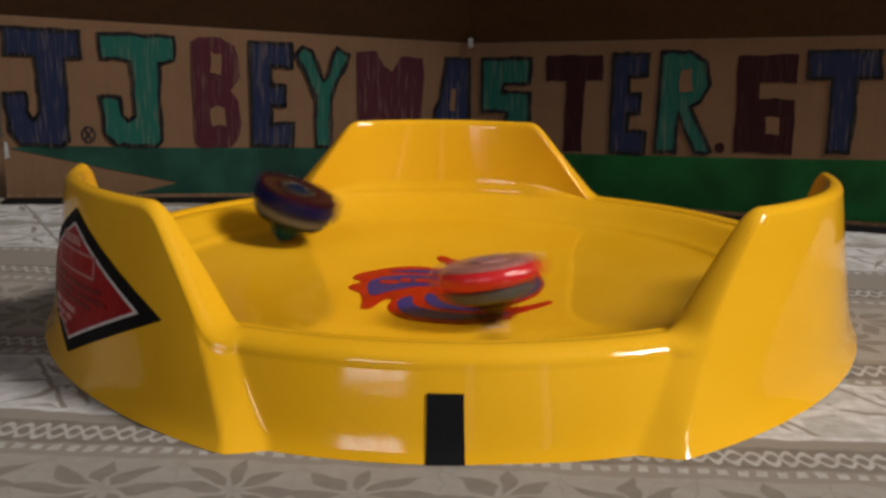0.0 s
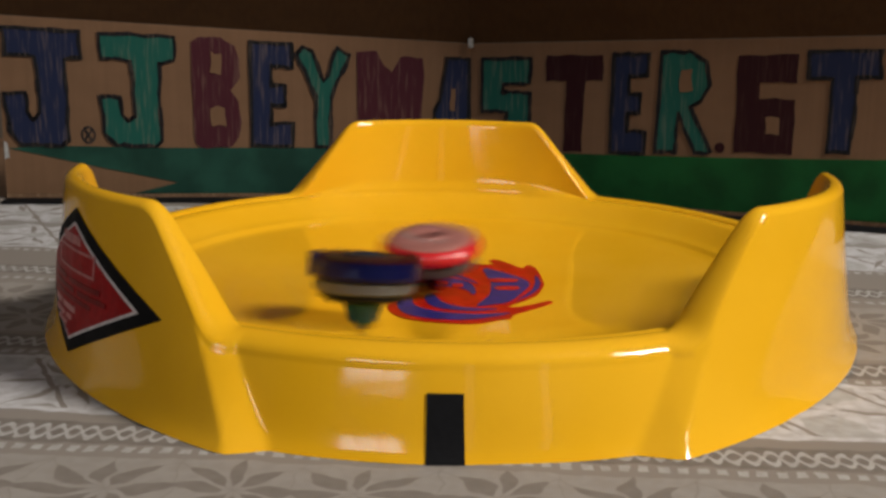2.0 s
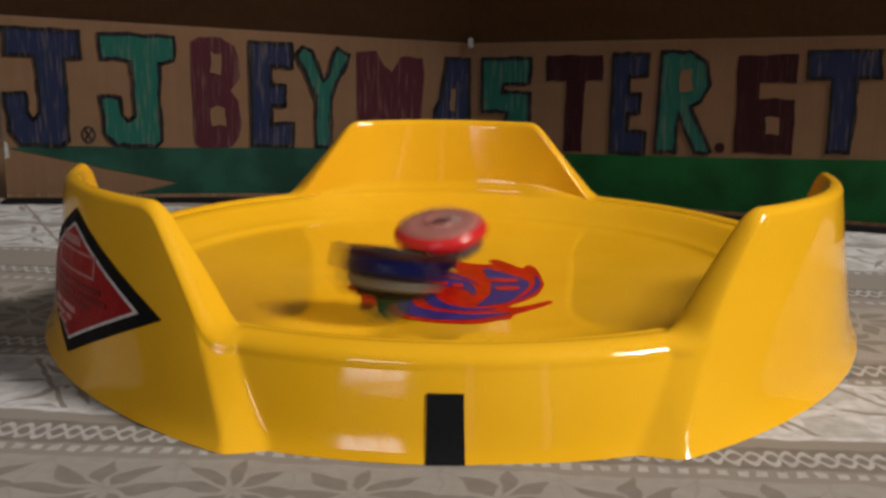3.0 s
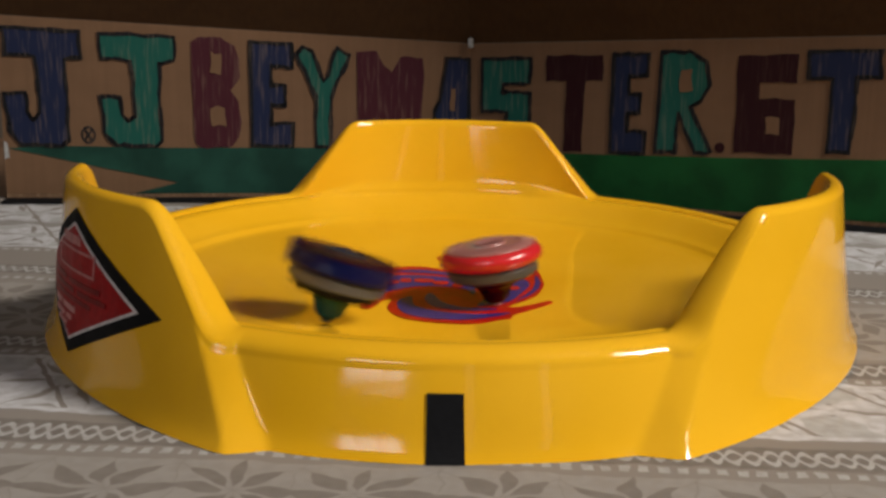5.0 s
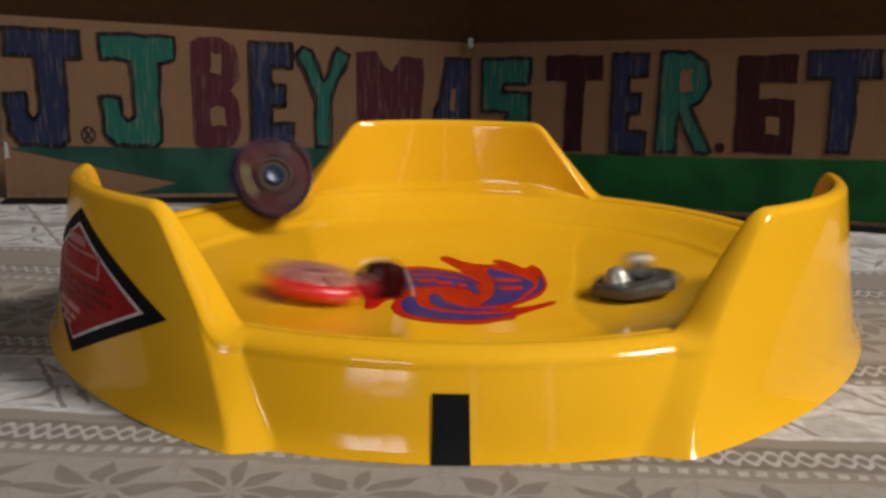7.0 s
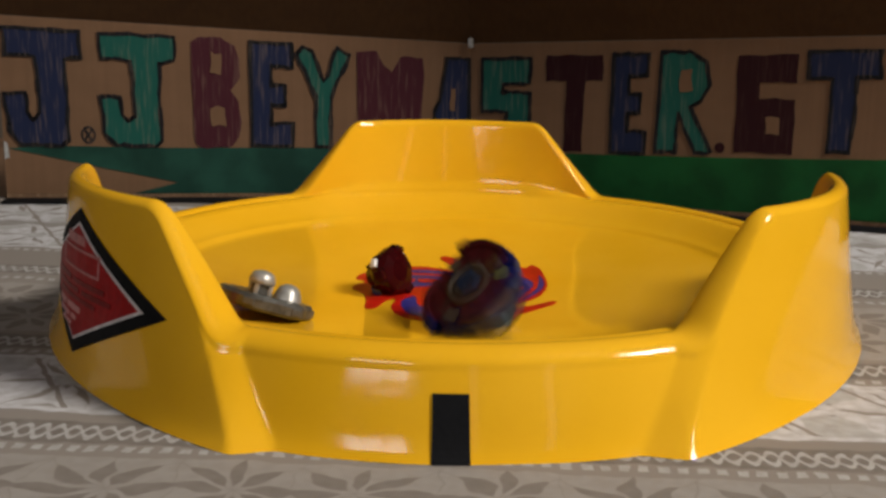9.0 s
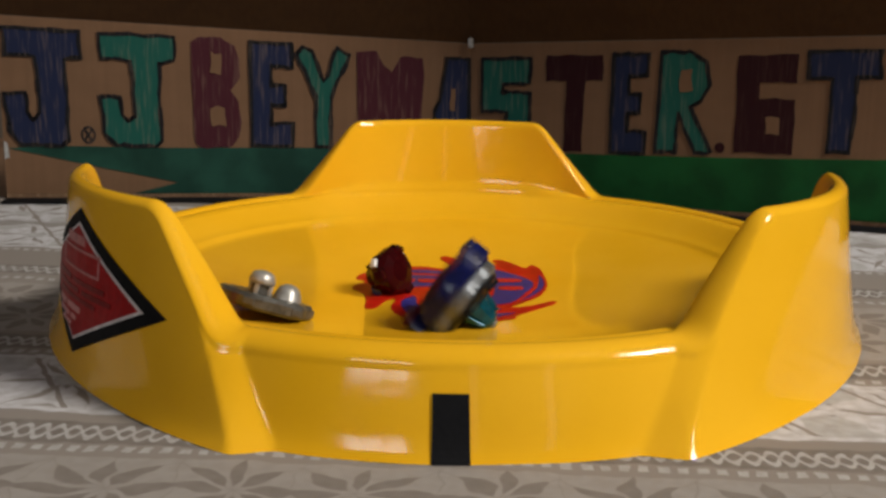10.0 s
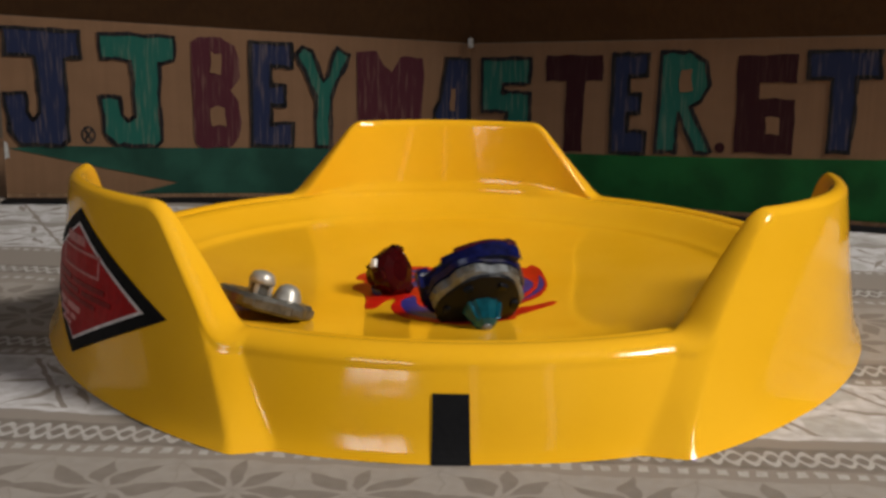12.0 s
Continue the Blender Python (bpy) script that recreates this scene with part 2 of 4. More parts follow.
wall_with_window("wall_south_end", True, Y0 - 0.05, 0.70, X1, 1.04, 1.18, 0.05, 1.50)


def make_window(name, along_x, at, o0, o1, z0, z1):
    """A painted frame with glazing bars in the opening."""
    w = tagged(empty(name), "white painted window frame with glazing bars", "window", kind="structure")
    mid, half = (o0 + o1) / 2, (o1 - o0) / 2

    def bar(kind, along, z, la, lz):
        if along_x:
            part(kind, box(la, 0.04, lz, pose(along, at, z), 0.003), M_FRAME, w)
        else:
            part(kind, box(0.04, la, lz, pose(at, along, z), 0.003), M_FRAME, w)
    for side in (-1, 1):
        bar("jamb", mid + side * (half - 0.02), (z0 + z1) / 2, 0.04, z1 - z0 - 0.002)
    for z in (z0 + 0.02, z1 - 0.02):
        bar("rail", mid, z, 2 * half - 0.082, 0.04)
    for k in (-0.5, 0.5):
        bar("glazing_bar", mid + k * half * 0.66, (z0 + z1) / 2, 0.03, z1 - z0 - 0.082)
    return w


make_window("window_1", True, Y0 + 0.045, -0.90, -0.25, 0.82, 1.50)
wall("floor", X1 - X0, Y1 - Y0, 0.1, 0, (Y0 + Y1) / 2, Z0 - 0.05, M_FLOOR)
wall("ceiling", X1 - X0, Y1 - Y0, 0.1, 0, (Y0 + Y1) / 2, Z1 + 0.05, M_CEIL)

# ---- table and cloth ----


def make_table():
    t = tagged(empty("table", pose(0, 0.0, Z0)), "dark wooden table under the printed cloth", "table")
    part("tabletop", box(1.5, 1.5, 0.03, pose(0, 0, 0.729), 0.004), M_TABLE, t)
    for sx in (-0.68, 0.68):
        for sy in (-0.68, 0.68):
            part("leg", box(0.06, 0.06, 0.714, pose(sx, sy, 0.357), 0.004), M_TABLE, t)
    return t


make_table()


def make_cloth():
    bm = bmesh.new()
    nx, ny = 150, 110
    rows = []
    for j in range(ny + 1):
        row = []
        for i in range(nx + 1):
            x = -0.74 + 1.48 * i / nx
            y = -0.70 + 1.015 * j / ny
            z = -0.0004 + 0.0010 * noise.noise((x * 9, y * 14, 0.3)) + 0.0006 * noise.noise((x * 40, y * 40, 1.0))
            row.append(bm.verts.new((x, y, z)))
        rows.append(row)
    for a, b in zip(rows, rows[1:]):
        for i in range(nx):
            bm.faces.new((a[i], a[i + 1], b[i + 1], b[i]))
    geom = bmesh.ops.extrude_face_region(bm, geom=bm.faces[:])
    for v in geom["geom"]:
        if isinstance(v, bmesh.types.BMVert):
            v.co.z = -0.0058
    ob = link("tablecloth", bm, M_CLOTH, smooth=True)
    return tagged(ob, "taupe and white cloth printed with knit bands of leaves", "tablecloth")


make_cloth()

# ---- stadium ----
TOP, RIM = 0.0845, 0.040
BOWL_R = [0, 0.05, 0.08, 0.10, 0.12, 0.14, 0.1505, 0.1535, 0.157, 0.166, 0.172]
BOWL_Z = [0.012, 0.0125, 0.014, 0.016, 0.019, 0.0220, 0.0236, 0.0262, 0.0272, 0.033, 0.037]


def ease(x):
    x = min(1.0, max(0.0, x))
    return x * x * (3 - 2 * x)


def soft_ramp(x, k=0.13):
    """A ramp from 0 to 1 with short rounded ends."""
    total = 0.0
    for i in range(9):
        total += min(1.0, max(0.0, x + k * (i - 4) / 4))
    return total / 9


def end_ramp(x, a, b):
    """A ramp from 0 to 1, rounded over a at its start and over b at its end."""
    x = min(1.0, max(0.0, x))
    m = 1.0 / (1.0 - a / 2 - b / 2)
    if x < a:
        return m * x * x / (2 * a)
    if x <= 1 - b:
        return m * (x - a / 2)
    return 1 - m * (1 - x) ** 2 / (2 * b)


def wing_angle(theta):
    """Degrees from the middle of the nearest wing."""
    d = math.degrees(theta) % 360.0
    return min(abs(d - 90.0), abs(d - 208.5), abs(d - 328.5), abs(d + 31.5), abs(d - 450.0))


def crest(phi):
    return TOP - (TOP - RIM) * soft_ramp((phi - 19.5) / 12.0)


def inner_radius(z, phi):
    up = max(0.0, (z - RIM) / (TOP - RIM))
    end = soft_ramp((phi - 19.5) / 12.0)
    top = 0.1856 - 0.0055 * (min(phi, 31.0) / 20.0) ** 2
    return 0.1745 + (top - 0.1745) * up + 0.003 * end


def outer_radius(z, phi):
    lift = z / TOP
    base = 0.1992 + 0.0128 * (min(phi, 36.0) / 35.0) ** 2
    top = 0.1920 - 0.0052 * (min(phi, 31.0) / 20.0) ** 2
    wing = base + (top - base) * lift + 0.0025 * math.exp(-z / 0.005)
    pocket = 0.2030 - 0.0145 * min(1.0, z / RIM) ** 1.2 + 0.0030 * math.exp(-z / 0.004)
    edge = 37.0 - 16.5 * lift
    return wing + (pocket - wing) * end_ramp((phi - edge) / (4.1 - 0.5 * lift), 0.05, 0.18)


def stadium_point(theta, s):
    """s counts along the section: bowl, inner wall, rounded lip, outer wall."""
    phi = wing_angle(theta)
    h = crest(phi)
    lip = 0.0045 + 0.0040 * soft_ramp((phi - 19.5) / 12.0)
    if s <= 22:
        k = s / 22 * (len(BOWL_R) - 1)
        i = min(int(k), len(BOWL_R) - 2)
        f = k - i
        r, z = BOWL_R[i] + f * (BOWL_R[i + 1] - BOWL_R[i]), BOWL_Z[i] + f * (BOWL_Z[i + 1] - BOWL_Z[i])
    elif s <= 30:
        f = (s - 22) / 8
        z = 0.037 + f * (h - lip * 0.6 - 0.037)
        r0, r1 = 0.172, inner_radius(max(z, RIM), phi)
        r = r0 + (r1 - r0) * ease(min(1.0, f * 6.0))
    elif s <= 37:
        a = math.pi * (s - 30) / 7
        ra, rb = inner_radius(h, phi), outer_radius(h - lip, phi)
        r = (ra + rb) / 2 - (rb - ra) / 2 * math.cos(a)
        z = h - lip * 0.6 + lip * 0.6 * math.sin(a) - lip * 0.4 * (1 - math.cos(a)) / 2
    else:
        f = (s - 37) / 14
        z = (h - lip) * (1 - f)
        r = outer_radius(z, phi)
    return r, z


def make_stadium():
    st = tagged(empty("battle_stadium"), "glossy yellow plastic battle bowl with three raised wings", "toy stadium")
    bm = bmesh.new()
    n = 1800
    rings = []
    for s in [*range(1, 22), *np.arange(22, 26, 0.34), *np.arange(26, 38, 0.5), *range(38, 52)]:
        ring = []
        for i in range(n):
            theta = 2 * math.pi * i / n
            r, z = stadium_point(theta, s)
            ring.append(bm.verts.new((r * math.cos(theta), r * math.sin(theta), z)))
        rings.append(ring)
    for a, b in zip(rings, rings[1:]):
        for i in range(n):
            j = (i + 1) % n
            bm.faces.new((a[i], a[j], b[j], b[i]))
    bm.faces.new(rings[0])
    part("bowl", bm, M_YELLOW, st, smooth=True)
    return st


STADIUM_TURN = 5.787
stadium = make_stadium()


def outer_place(theta0, lift):
    """Maps (u along the wall, v up) onto the outer wall, w metres proud of it."""
    def place(u, v, w):
        theta = theta0 + u / 0.2
        r = outer_radius(v, wing_angle(theta)) + lift + w
        return Vector((r * math.cos(theta), r * math.sin(theta), v))
    return place


def fan_slab(outline, depth, place, steps=10):
    """A plate on a curved wall: the outline is cut into strips so that it bends with it."""
    bm = bmesh.new()
    bmesh_flat = [bm.verts.new((u, v, 0)) for u, v in outline]
    bm.faces.new(bmesh_flat)
    us, vs = [p[0] for p in outline], [p[1] for p in outline]
    for k in range(1, steps):
        for lo, hi, axis in ((min(us), max(us), 0), (min(vs), max(vs), 1)):
            co, no = Vector((0, 0, 0)), Vector((0, 0, 0))
            co[axis], no[axis] = lo + (hi - lo) * k / steps, 1.0
            bmesh.ops.bisect_plane(bm, geom=bm.verts[:] + bm.edges[:] + bm.faces[:], plane_co=co, plane_no=no)
    made = bmesh.ops.extrude_face_region(bm, geom=bm.faces[:])
    tops = [g for g in made["geom"] if isinstance(g, bmesh.types.BMVert)]
    for v in tops:
        v.co.z = depth
    for v in bm.verts:
        v.co = place(v.co.x, v.co.y, v.co.z)
    return bm


# black tape on the front wall
part("tape", fan_slab([(-0.0071, 0.0), (0.0067, 0.0), (0.0063, 0.0235), (-0.0075, 0.0235)], 0.0004,
                      outer_place(radians(267.7), 0.0003)), M_BLACK, stadium, "black strip of tape", smooth=False)
# warning triangle on a wing
SIGN = outer_place(radians(211.0), 0.0003)


def scaled(outline, k, cx, cy):
    return [(cx + (u - cx) * k, cy + (v - cy) * k) for u, v in outline]


diamond = [(0.0010, 0.0740), (0.0757, 0.0396), (-0.0032, 0.0095), (-0.0750, 0.0420)]
tcx, tcy = 0.0, 0.0415
part("label_border", fan_slab(diamond, 0.0003, SIGN), M_BLACK, stadium, "black border of the warning label")
part("label_line", fan_slab(scaled(diamond, 0.815, tcx, tcy), 0.0005, SIGN), M_SIGNWHITE, stadium, "white line of the warning label")
label_field = part("label_field", fan_slab(scaled(diamond, 0.77, tcx, tcy), 0.0007, SIGN), M_SIGNRED, stadium, "red field of the warning label")
for u0, u1, v0, v1, mat in ((-0.022, 0.026, 0.0555, 0.0567, M_SIGNGREY), (-0.022, 0.026, 0.0468, 0.0480, M_SIGNGREY),
                            (0.0245, 0.026, 0.0480, 0.0555, M_SIGNGREY), (-0.022, -0.0205, 0.0480, 0.0555, M_SIGNGREY),
                            (-0.015, 0.010, 0.0585, 0.0625, M_SIGNGREY),
                            (-0.034, -0.008, 0.0412, 0.0434, M_SIGNDIM), (-0.004, 0.032, 0.0412, 0.0434, M_SIGNDIM),
                            (-0.034, 0.004, 0.0372, 0.0394, M_SIGNDIM), (0.008, 0.038, 0.0372, 0.0394, M_SIGNDIM), (-0.030, 0.024, 0.0336, 0.0356, M_SIGNDIM),
                            (-0.030, -0.016, 0.0286, 0.0312, M_SIGNPALE), (-0.013, 0.006, 0.0286, 0.0312, M_SIGNPALE),
                            (-0.028, -0.010, 0.0246, 0.0268, M_SIGNPALE), (-0.007, 0.001, 0.0246, 0.0268, M_SIGNPALE), (-0.022, -0.006, 0.0214, 0.0230, M_SIGNPALE)):
    part("text_bar", fan_slab([(u0, v0), (u1, v0), (u1, v1), (u0, v1)], 0.0009, SIGN, 6), mat, label_field)


def floor_height(r):
    return float(np.interp(r, BOWL_R, BOWL_Z))


def rounded(outline, steps=4):
    """A closed curve through the design points."""
    out, n = [], len(outline)
    pts = [Vector(p) * 0.001 for p in outline]
    for i in range(n):
        a, b, c, d = pts[i - 1], pts[i], pts[(i + 1) % n], pts[(i + 2) % n]
        for k in range(steps):
            t = k / steps
            p = 0.5 * (2 * b + (c - a) * t + (2 * a - 5 * b + 4 * c - d) * t * t + (3 * b - a - 3 * c + d) * t ** 3)
            out.append((p.x, p.y))
    return out


def make_swirl():
    # design of the printed whirl, in millimetres on the floor of the bowl
    whirl = [(-51, 35), (-43, 44), (-30, 53), (-17, 56), (-4, 51), (6, 45), (-1, 62), (-6, 74), (-2, 79), (8, 67), (19, 61), (27, 63),
             (24, 69), (29, 71), (37, 60), (42, 52), (46, 58), (50, 49), (51, 25), (50, 12), (44, -8), (34, -22), (27, -32), (37, -29),
             (49, -20), (50, -25), (39, -37), (29, -48), (27, -55), (20, -59), (9, -66), (-4, -65), (-20, -59), (-29, -49), (-33, -33),
             (-31, -17), (-36, -20), (-41, -36), (-46, -36), (-46, -23), (-48, -5), (-54, 4), (-53, 12), (-48, 20), (-53, 26)]
    blues = ([(-42, -9), (-44, 17), (-36, 31), (-20, 36), (-2, 31), (10, 21), (13, 2), (11, -6), (7, 6), (-5, 12), (-20, 10), (-32, 0)],
             [(20, 51), (30, 43), (40, 29), (43, 16), (37, -3), (29, -21), (20, -27), (12, -29), (20, -6), (22, 22)],
             [(-28, -22), (-25, -44), (-12, -56), (9, -57), (28, -44), (13, -46), (-6, -42), (-19, -30), (-21, -11)],
             [(-12, -4), (-14, -16), (-9, -33), (8, -40), (22, -36), (5, -33), (-5, -22), (-9, -7)],
             [(48, 35), (49, 18), (44, -1), (33, -19), (42, 1), (46, 18)],
             [(-33, 43), (-14, 48), (5, 37), (15, 17), (3, 33), (-14, 41)])
    base = part("swirl_sticker", slab_on_floor(rounded(whirl), 0.0002, 0.0002), M_STRED, stadium, "red printed whirl sticker on the bowl floor")
    for curve in blues:
        part("blue_arm", slab_on_floor(rounded(curve), 0.0001, 0.0005), M_STBLUE, base, "blue arm of the printed whirl")
    for x, y, w in ((-33, 19, 9), (-24, 23, 5), (-14, 23, 9), (-5, 18, 7), (4, 13, 5), (29, 24, 14), (30, 7, 11)):
        bar = [(x - w / 2, y - 3.5), (x + w / 2, y - 3.5), (x + w / 2, y + 3.5), (x - w / 2, y + 3.5)]
        part("text_bar", slab_on_floor(rounded(bar, 3), 0.0001, 0.0007), M_STRED, base)


def slab_on_floor(outline, depth, lift):
    bm = slab(outline, depth, lambda u, v, w: Vector((u, v, w)))
    for k in range(-9, 10):
        for axis in (0, 1):
            co, no = Vector((0, 0, 0)), Vector((0, 0, 0))
            co[axis], no[axis] = k * 0.009, 1.0
            bmesh.ops.bisect_plane(bm, geom=bm.verts[:] + bm.edges[:] + bm.faces[:], plane_co=co, plane_no=no)
    for v in bm.verts:
        v.co.z += floor_height(math.hypot(v.co.x, v.co.y)) + lift
    return bm


make_swirl()

# ---- cardboard backdrop ----
CORNER = Vector((-0.0135, 0.378))
LEFT_END, RIGHT_END = Vector((-0.3828, 0.3113)), Vector((0.46, 0.236))


def panel_place(end, z_crease_corner, z_crease_end):
    """(u metres from the corner along the panel, v from 0 at the foot to 1 at the crease, w out of it)"""
    d = (end - CORNER)
    length = d.length
    d.normalize()
    nrm = Vector((d.y, -d.x))
    if nrm.y > 0:
        nrm = -nrm

    def place(u, v, w):
        top = z_crease_corner + (z_crease_end - z_crease_corner) * u / length
        p = CORNER + d * u + nrm * w
        return Vector((p.x, p.y, 0.004 + v * (top - 0.004)))
    return place, length


PL, LEN_L = panel_place(LEFT_END, 0.1265, 0.1459)
PR, LEN_R = panel_place(RIGHT_END, 0.1265, 0.1480)


def make_board(name, place, length, paint, label):
    b = tagged(empty(name), label, "cardboard sign")
    part("board", slab([(0.0, 0.0), (length, 0.0), (length, 1.0), (0.0, 1.0)], -0.004, place), M_CARD, b)
    part("core", slab([(0.0, -0.045), (length, -0.045), (length, -0.002), (0.0, -0.002)], -0.004, place), M_CORE, b, "open fluted edge of the cardboard")
    # flap's shade is in its colour; the overhang keeps window light off the board
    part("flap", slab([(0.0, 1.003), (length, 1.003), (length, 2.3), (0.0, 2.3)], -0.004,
                      lambda u, v, w: place(u, v, w + 0.068 * max(0.0, v - 1.003))), M_FLAP, b, "upper flap folded forward above the crease, coloured dark for its shade")
    part("painted_strip", slab(paint, 0.0005, place), M_PINE if place is PL else M_GREEN, b, "green painted strip along the foot")
    return b


board_l = make_board("cardboard_sign", PL, LEN_L, [(0.004, 0.0), (0.274, 0.0), (0.239, 0.066), (0.300, 0.155), (0.372, 0.262), (0.334, 0.279), (0.245, 0.276), (0.12, 0.290), (0.004, 0.302)],
                     "kraft cardboard panel with hand-drawn marker letters and green foot")
board_r = make_board("cardboard_sign", PR, LEN_R, [(0.004, 0.0), (LEN_R, 0.0), (LEN_R, 0.372), (0.322, 0.340), (0.215, 0.315), (0.087, 0.296), (0.004, 0.283)],
                     "kraft cardboard panel with dark marker letters and green foot")
for place, length in ((PL, LEN_L), (PR, LEN_R)):
    def flat(u, v, w, place=place):
        p = place(u, 0.0, v)
        return Vector((p.x, p.y, -0.0012 + w))
    # flat black strip added as the dark shadowed gap at the board's foot
    tagged(link("gap_shade_strip", slab([(0.0, 0.001), (length, 0.001), (length, 0.024), (0.0, 0.024)], 0.0020, flat), M_DARK),
           "black strip standing in for the shadowed gap under the cardboard", "strip")
    # open flutes along the cut edge
    bm = bmesh.new()
    u = 0.004
    while u < length - 0.006:
        slab([(u, -0.025), (u + 0.0022, -0.004), (u + 0.0032, -0.004), (u + 0.0012, -0.025)], 0.0006, place, bm)
        slab([(u + 0.0042, -0.025), (u + 0.0022, -0.004), (u + 0.0030, -0.004), (u + 0.0050, -0.025)], 0.0006, place, bm)
        u += 0.0045
    part("flutes", bm, M_CARD, board_l if place is PL else board_r, "fluted edge of the corrugated cardboard")
part("crease_pin", box(0.004, 0.004, 0.008, pose(CORNER.x, CORNER.y - 0.006, 0.1275), 0.001), M_SCRAP, board_l, "torn white paper at the corner")

part("paper_scrap", slab([(LEN_L - 0.004, 0.21), (LEN_L - 0.0005, 0.20), (LEN_L - 0.0005, 0.30), (LEN_L - 0.003, 0.29)], 0.0006, PL), M_SCRAP, board_l, "scrap of white paper on the edge")

# letters in a unit box: each is a list of closed outlines
GLYPHS = {
    "J": [[(0, 1), (1, 1), (1, 0.78), (0.79, 0.77), (0.80, 0.07), (0.72, 0.01), (0.16, 0.02), (0.03, 0.14), (-0.02, 0.45), (0.26, 0.45),
           (0.27, 0.30), (0.36, 0.24), (0.45, 0.29), (0.42, 0.77), (0.03, 0.78)]],
    "E": [[(0, 0), (0, 1), (1, 1), (1, 0.78), (0.48, 0.78), (0.48, 0.60), (0.82, 0.60), (0.82, 0.40), (0.48, 0.40),
           (0.48, 0.22), (1, 0.22), (1, 0)]],
    "Y": [[(0.36, 0), (0.38, 0.50), (0, 0.92), (0.14, 1.0), (0.30, 0.96), (0.52, 0.66), (0.80, 1.0), (1.0, 0.94), (0.66, 0.50), (0.64, 0)]],
    "M": [[(0, 0), (0, 0.99), (0.28, 1.02), (0.42, 0.86), (0.52, 0.80), (0.66, 0.98), (1, 0.97), (1, 0), (0.66, 0), (0.61, 0.28), (0.54, 0.12), (0.45, 0.32),
           (0.42, 0.12), (0.38, 0)]],
    "S": [[(0, 1), (1, 1), (1, 0.72), (0.42, 0.72), (0.42, 0.62), (1, 0.62), (1, 0), (0, 0), (0, 0.24), (0.52, 0.24),
           (0.52, 0.40), (0, 0.40)]],
    "T": [[(0, 1), (1, 1), (1, 0.74), (0.70, 0.74), (0.66, 0), (0.34, 0), (0.36, 0.74), (0, 0.74)]],
    "G": [[(0, 1), (1, 1), (1, 0.72), (0.40, 0.72), (0.40, 0.56), (1, 0.56), (1, 0), (0, 0)]],
    "R": [[(0, 0), (0.05, 1), (0.55, 1), (0.86, 0.90), (0.92, 0.68), (0.78, 0.52), (0.62, 0.46), (1, 0.02), (0.72, 0), (0.40, 0.40), (0.38, 0)]],
    "B": [[(0.02, 0.05), (0.0, 0.94), (0.20, 1), (0.62, 1), (0.88, 0.93), (0.98, 0.80), (0.96, 0.64), (0.80, 0.52), (0.94, 0.42), (1.0, 0.26),
           (0.94, 0.10), (0.74, 0.0), (0.16, 0.0)]],
    "A": [[(0.04, 0), (0.02, 0.40), (0.18, 0.52), (0.36, 1), (1, 1), (1, 0), (0.68, 0), (0.68, 0.2), (0.45, 0.2), (0.42, 0)]],
    ".": [[(0.5 + 0.5 * math.cos(i * 0.6283), 0.5 + 0.5 * math.sin(i * 0.6283)) for i in range(10)]],
}
HOLES = {"R": [(0.40, 0.62, 0.62, 0.82)], "B": [(0.38, 0.67, 0.60, 0.86), (0.38, 0.19, 0.66, 0.37)], "G": [(0.52, 0.20, 0.74, 0.38)],
         "A": [(0.47, 0.40, 0.62, 0.66)]}


def wobble(outline, amount, seed):
    out = []
    for (u0, v0), (u1, v1) in zip(outline, outline[1:] + outline[:1]):
        for k in range(5):
            f = k / 5
            u, v = u0 + (u1 - u0) * f, v0 + (v1 - v0) * f
            out.append((u + amount * noise.noise((u * 6, v * 6, seed)), v + amount * 0.6 * noise.noise((u * 6, v * 6, seed + 7))))
    return out


def letter(ch, board, place, u0, u1, v0, v1, material, outline=True, seed=0.0):
    """u0 is the letter's beginning along the panel as it is read, v in parts of the panel's height."""
    def local(a, b, w):
        return place(u0 + (u1 - u0) * a, v0 + (v1 - v0) * b, w)
    shape = wobble(GLYPHS[ch][0], 0.034, seed)
    ob = part("letter", slab(shape, 0.0005, lambda a, b, w: local(a, b, 0.0002 + w)), material, board, "hand-drawn marker letter " + ch)
    width, height = abs(u1 - u0), (v1 - v0) * 0.13
    if outline:
        line = 0.0017
        n = len(shape)
        bm = bmesh.new()
        for i in range(n):
            (a0, b0), (a1, b1) = shape[i], shape[(i + 1) % n]
            d = Vector(((a1 - a0) * width, (b1 - b0) * height))
            if d.length < 1e-6:
                continue
            q = Vector((-d.y, d.x)).normalized() * line * (0.8 + 0.6 * noise.noise((a0 * 9, b0 * 9, seed)))
            e = d.normalized() * line * 0.5
            pts = [(a0 - e.x / width + s * q.x / width, b0 - e.y / height + s * q.y / height) for s in (1, -1)]
            pts += [(a1 + e.x / width + s * q.x / width, b1 + e.y / height + s * q.y / height) for s in (-1, 1)]
            slab(pts, 0.0004, lambda a, b, w: local(a, b, 0.0007 + w), bm)
        part("ink_line", bm, M_INK, ob)
    for a0, b0, a1, b1 in HOLES.get(ch, []):
        hole = wobble([(a0, b0), (a1, b0), (a1, b1), (a0, b1)], 0.05, seed + 3)
        part("counter", slab(hole, 0.0009, lambda a, b, w: local(a, b, 0.0003 + w)), M_CARD, ob, "bare cardboard inside the letter")
    return ob


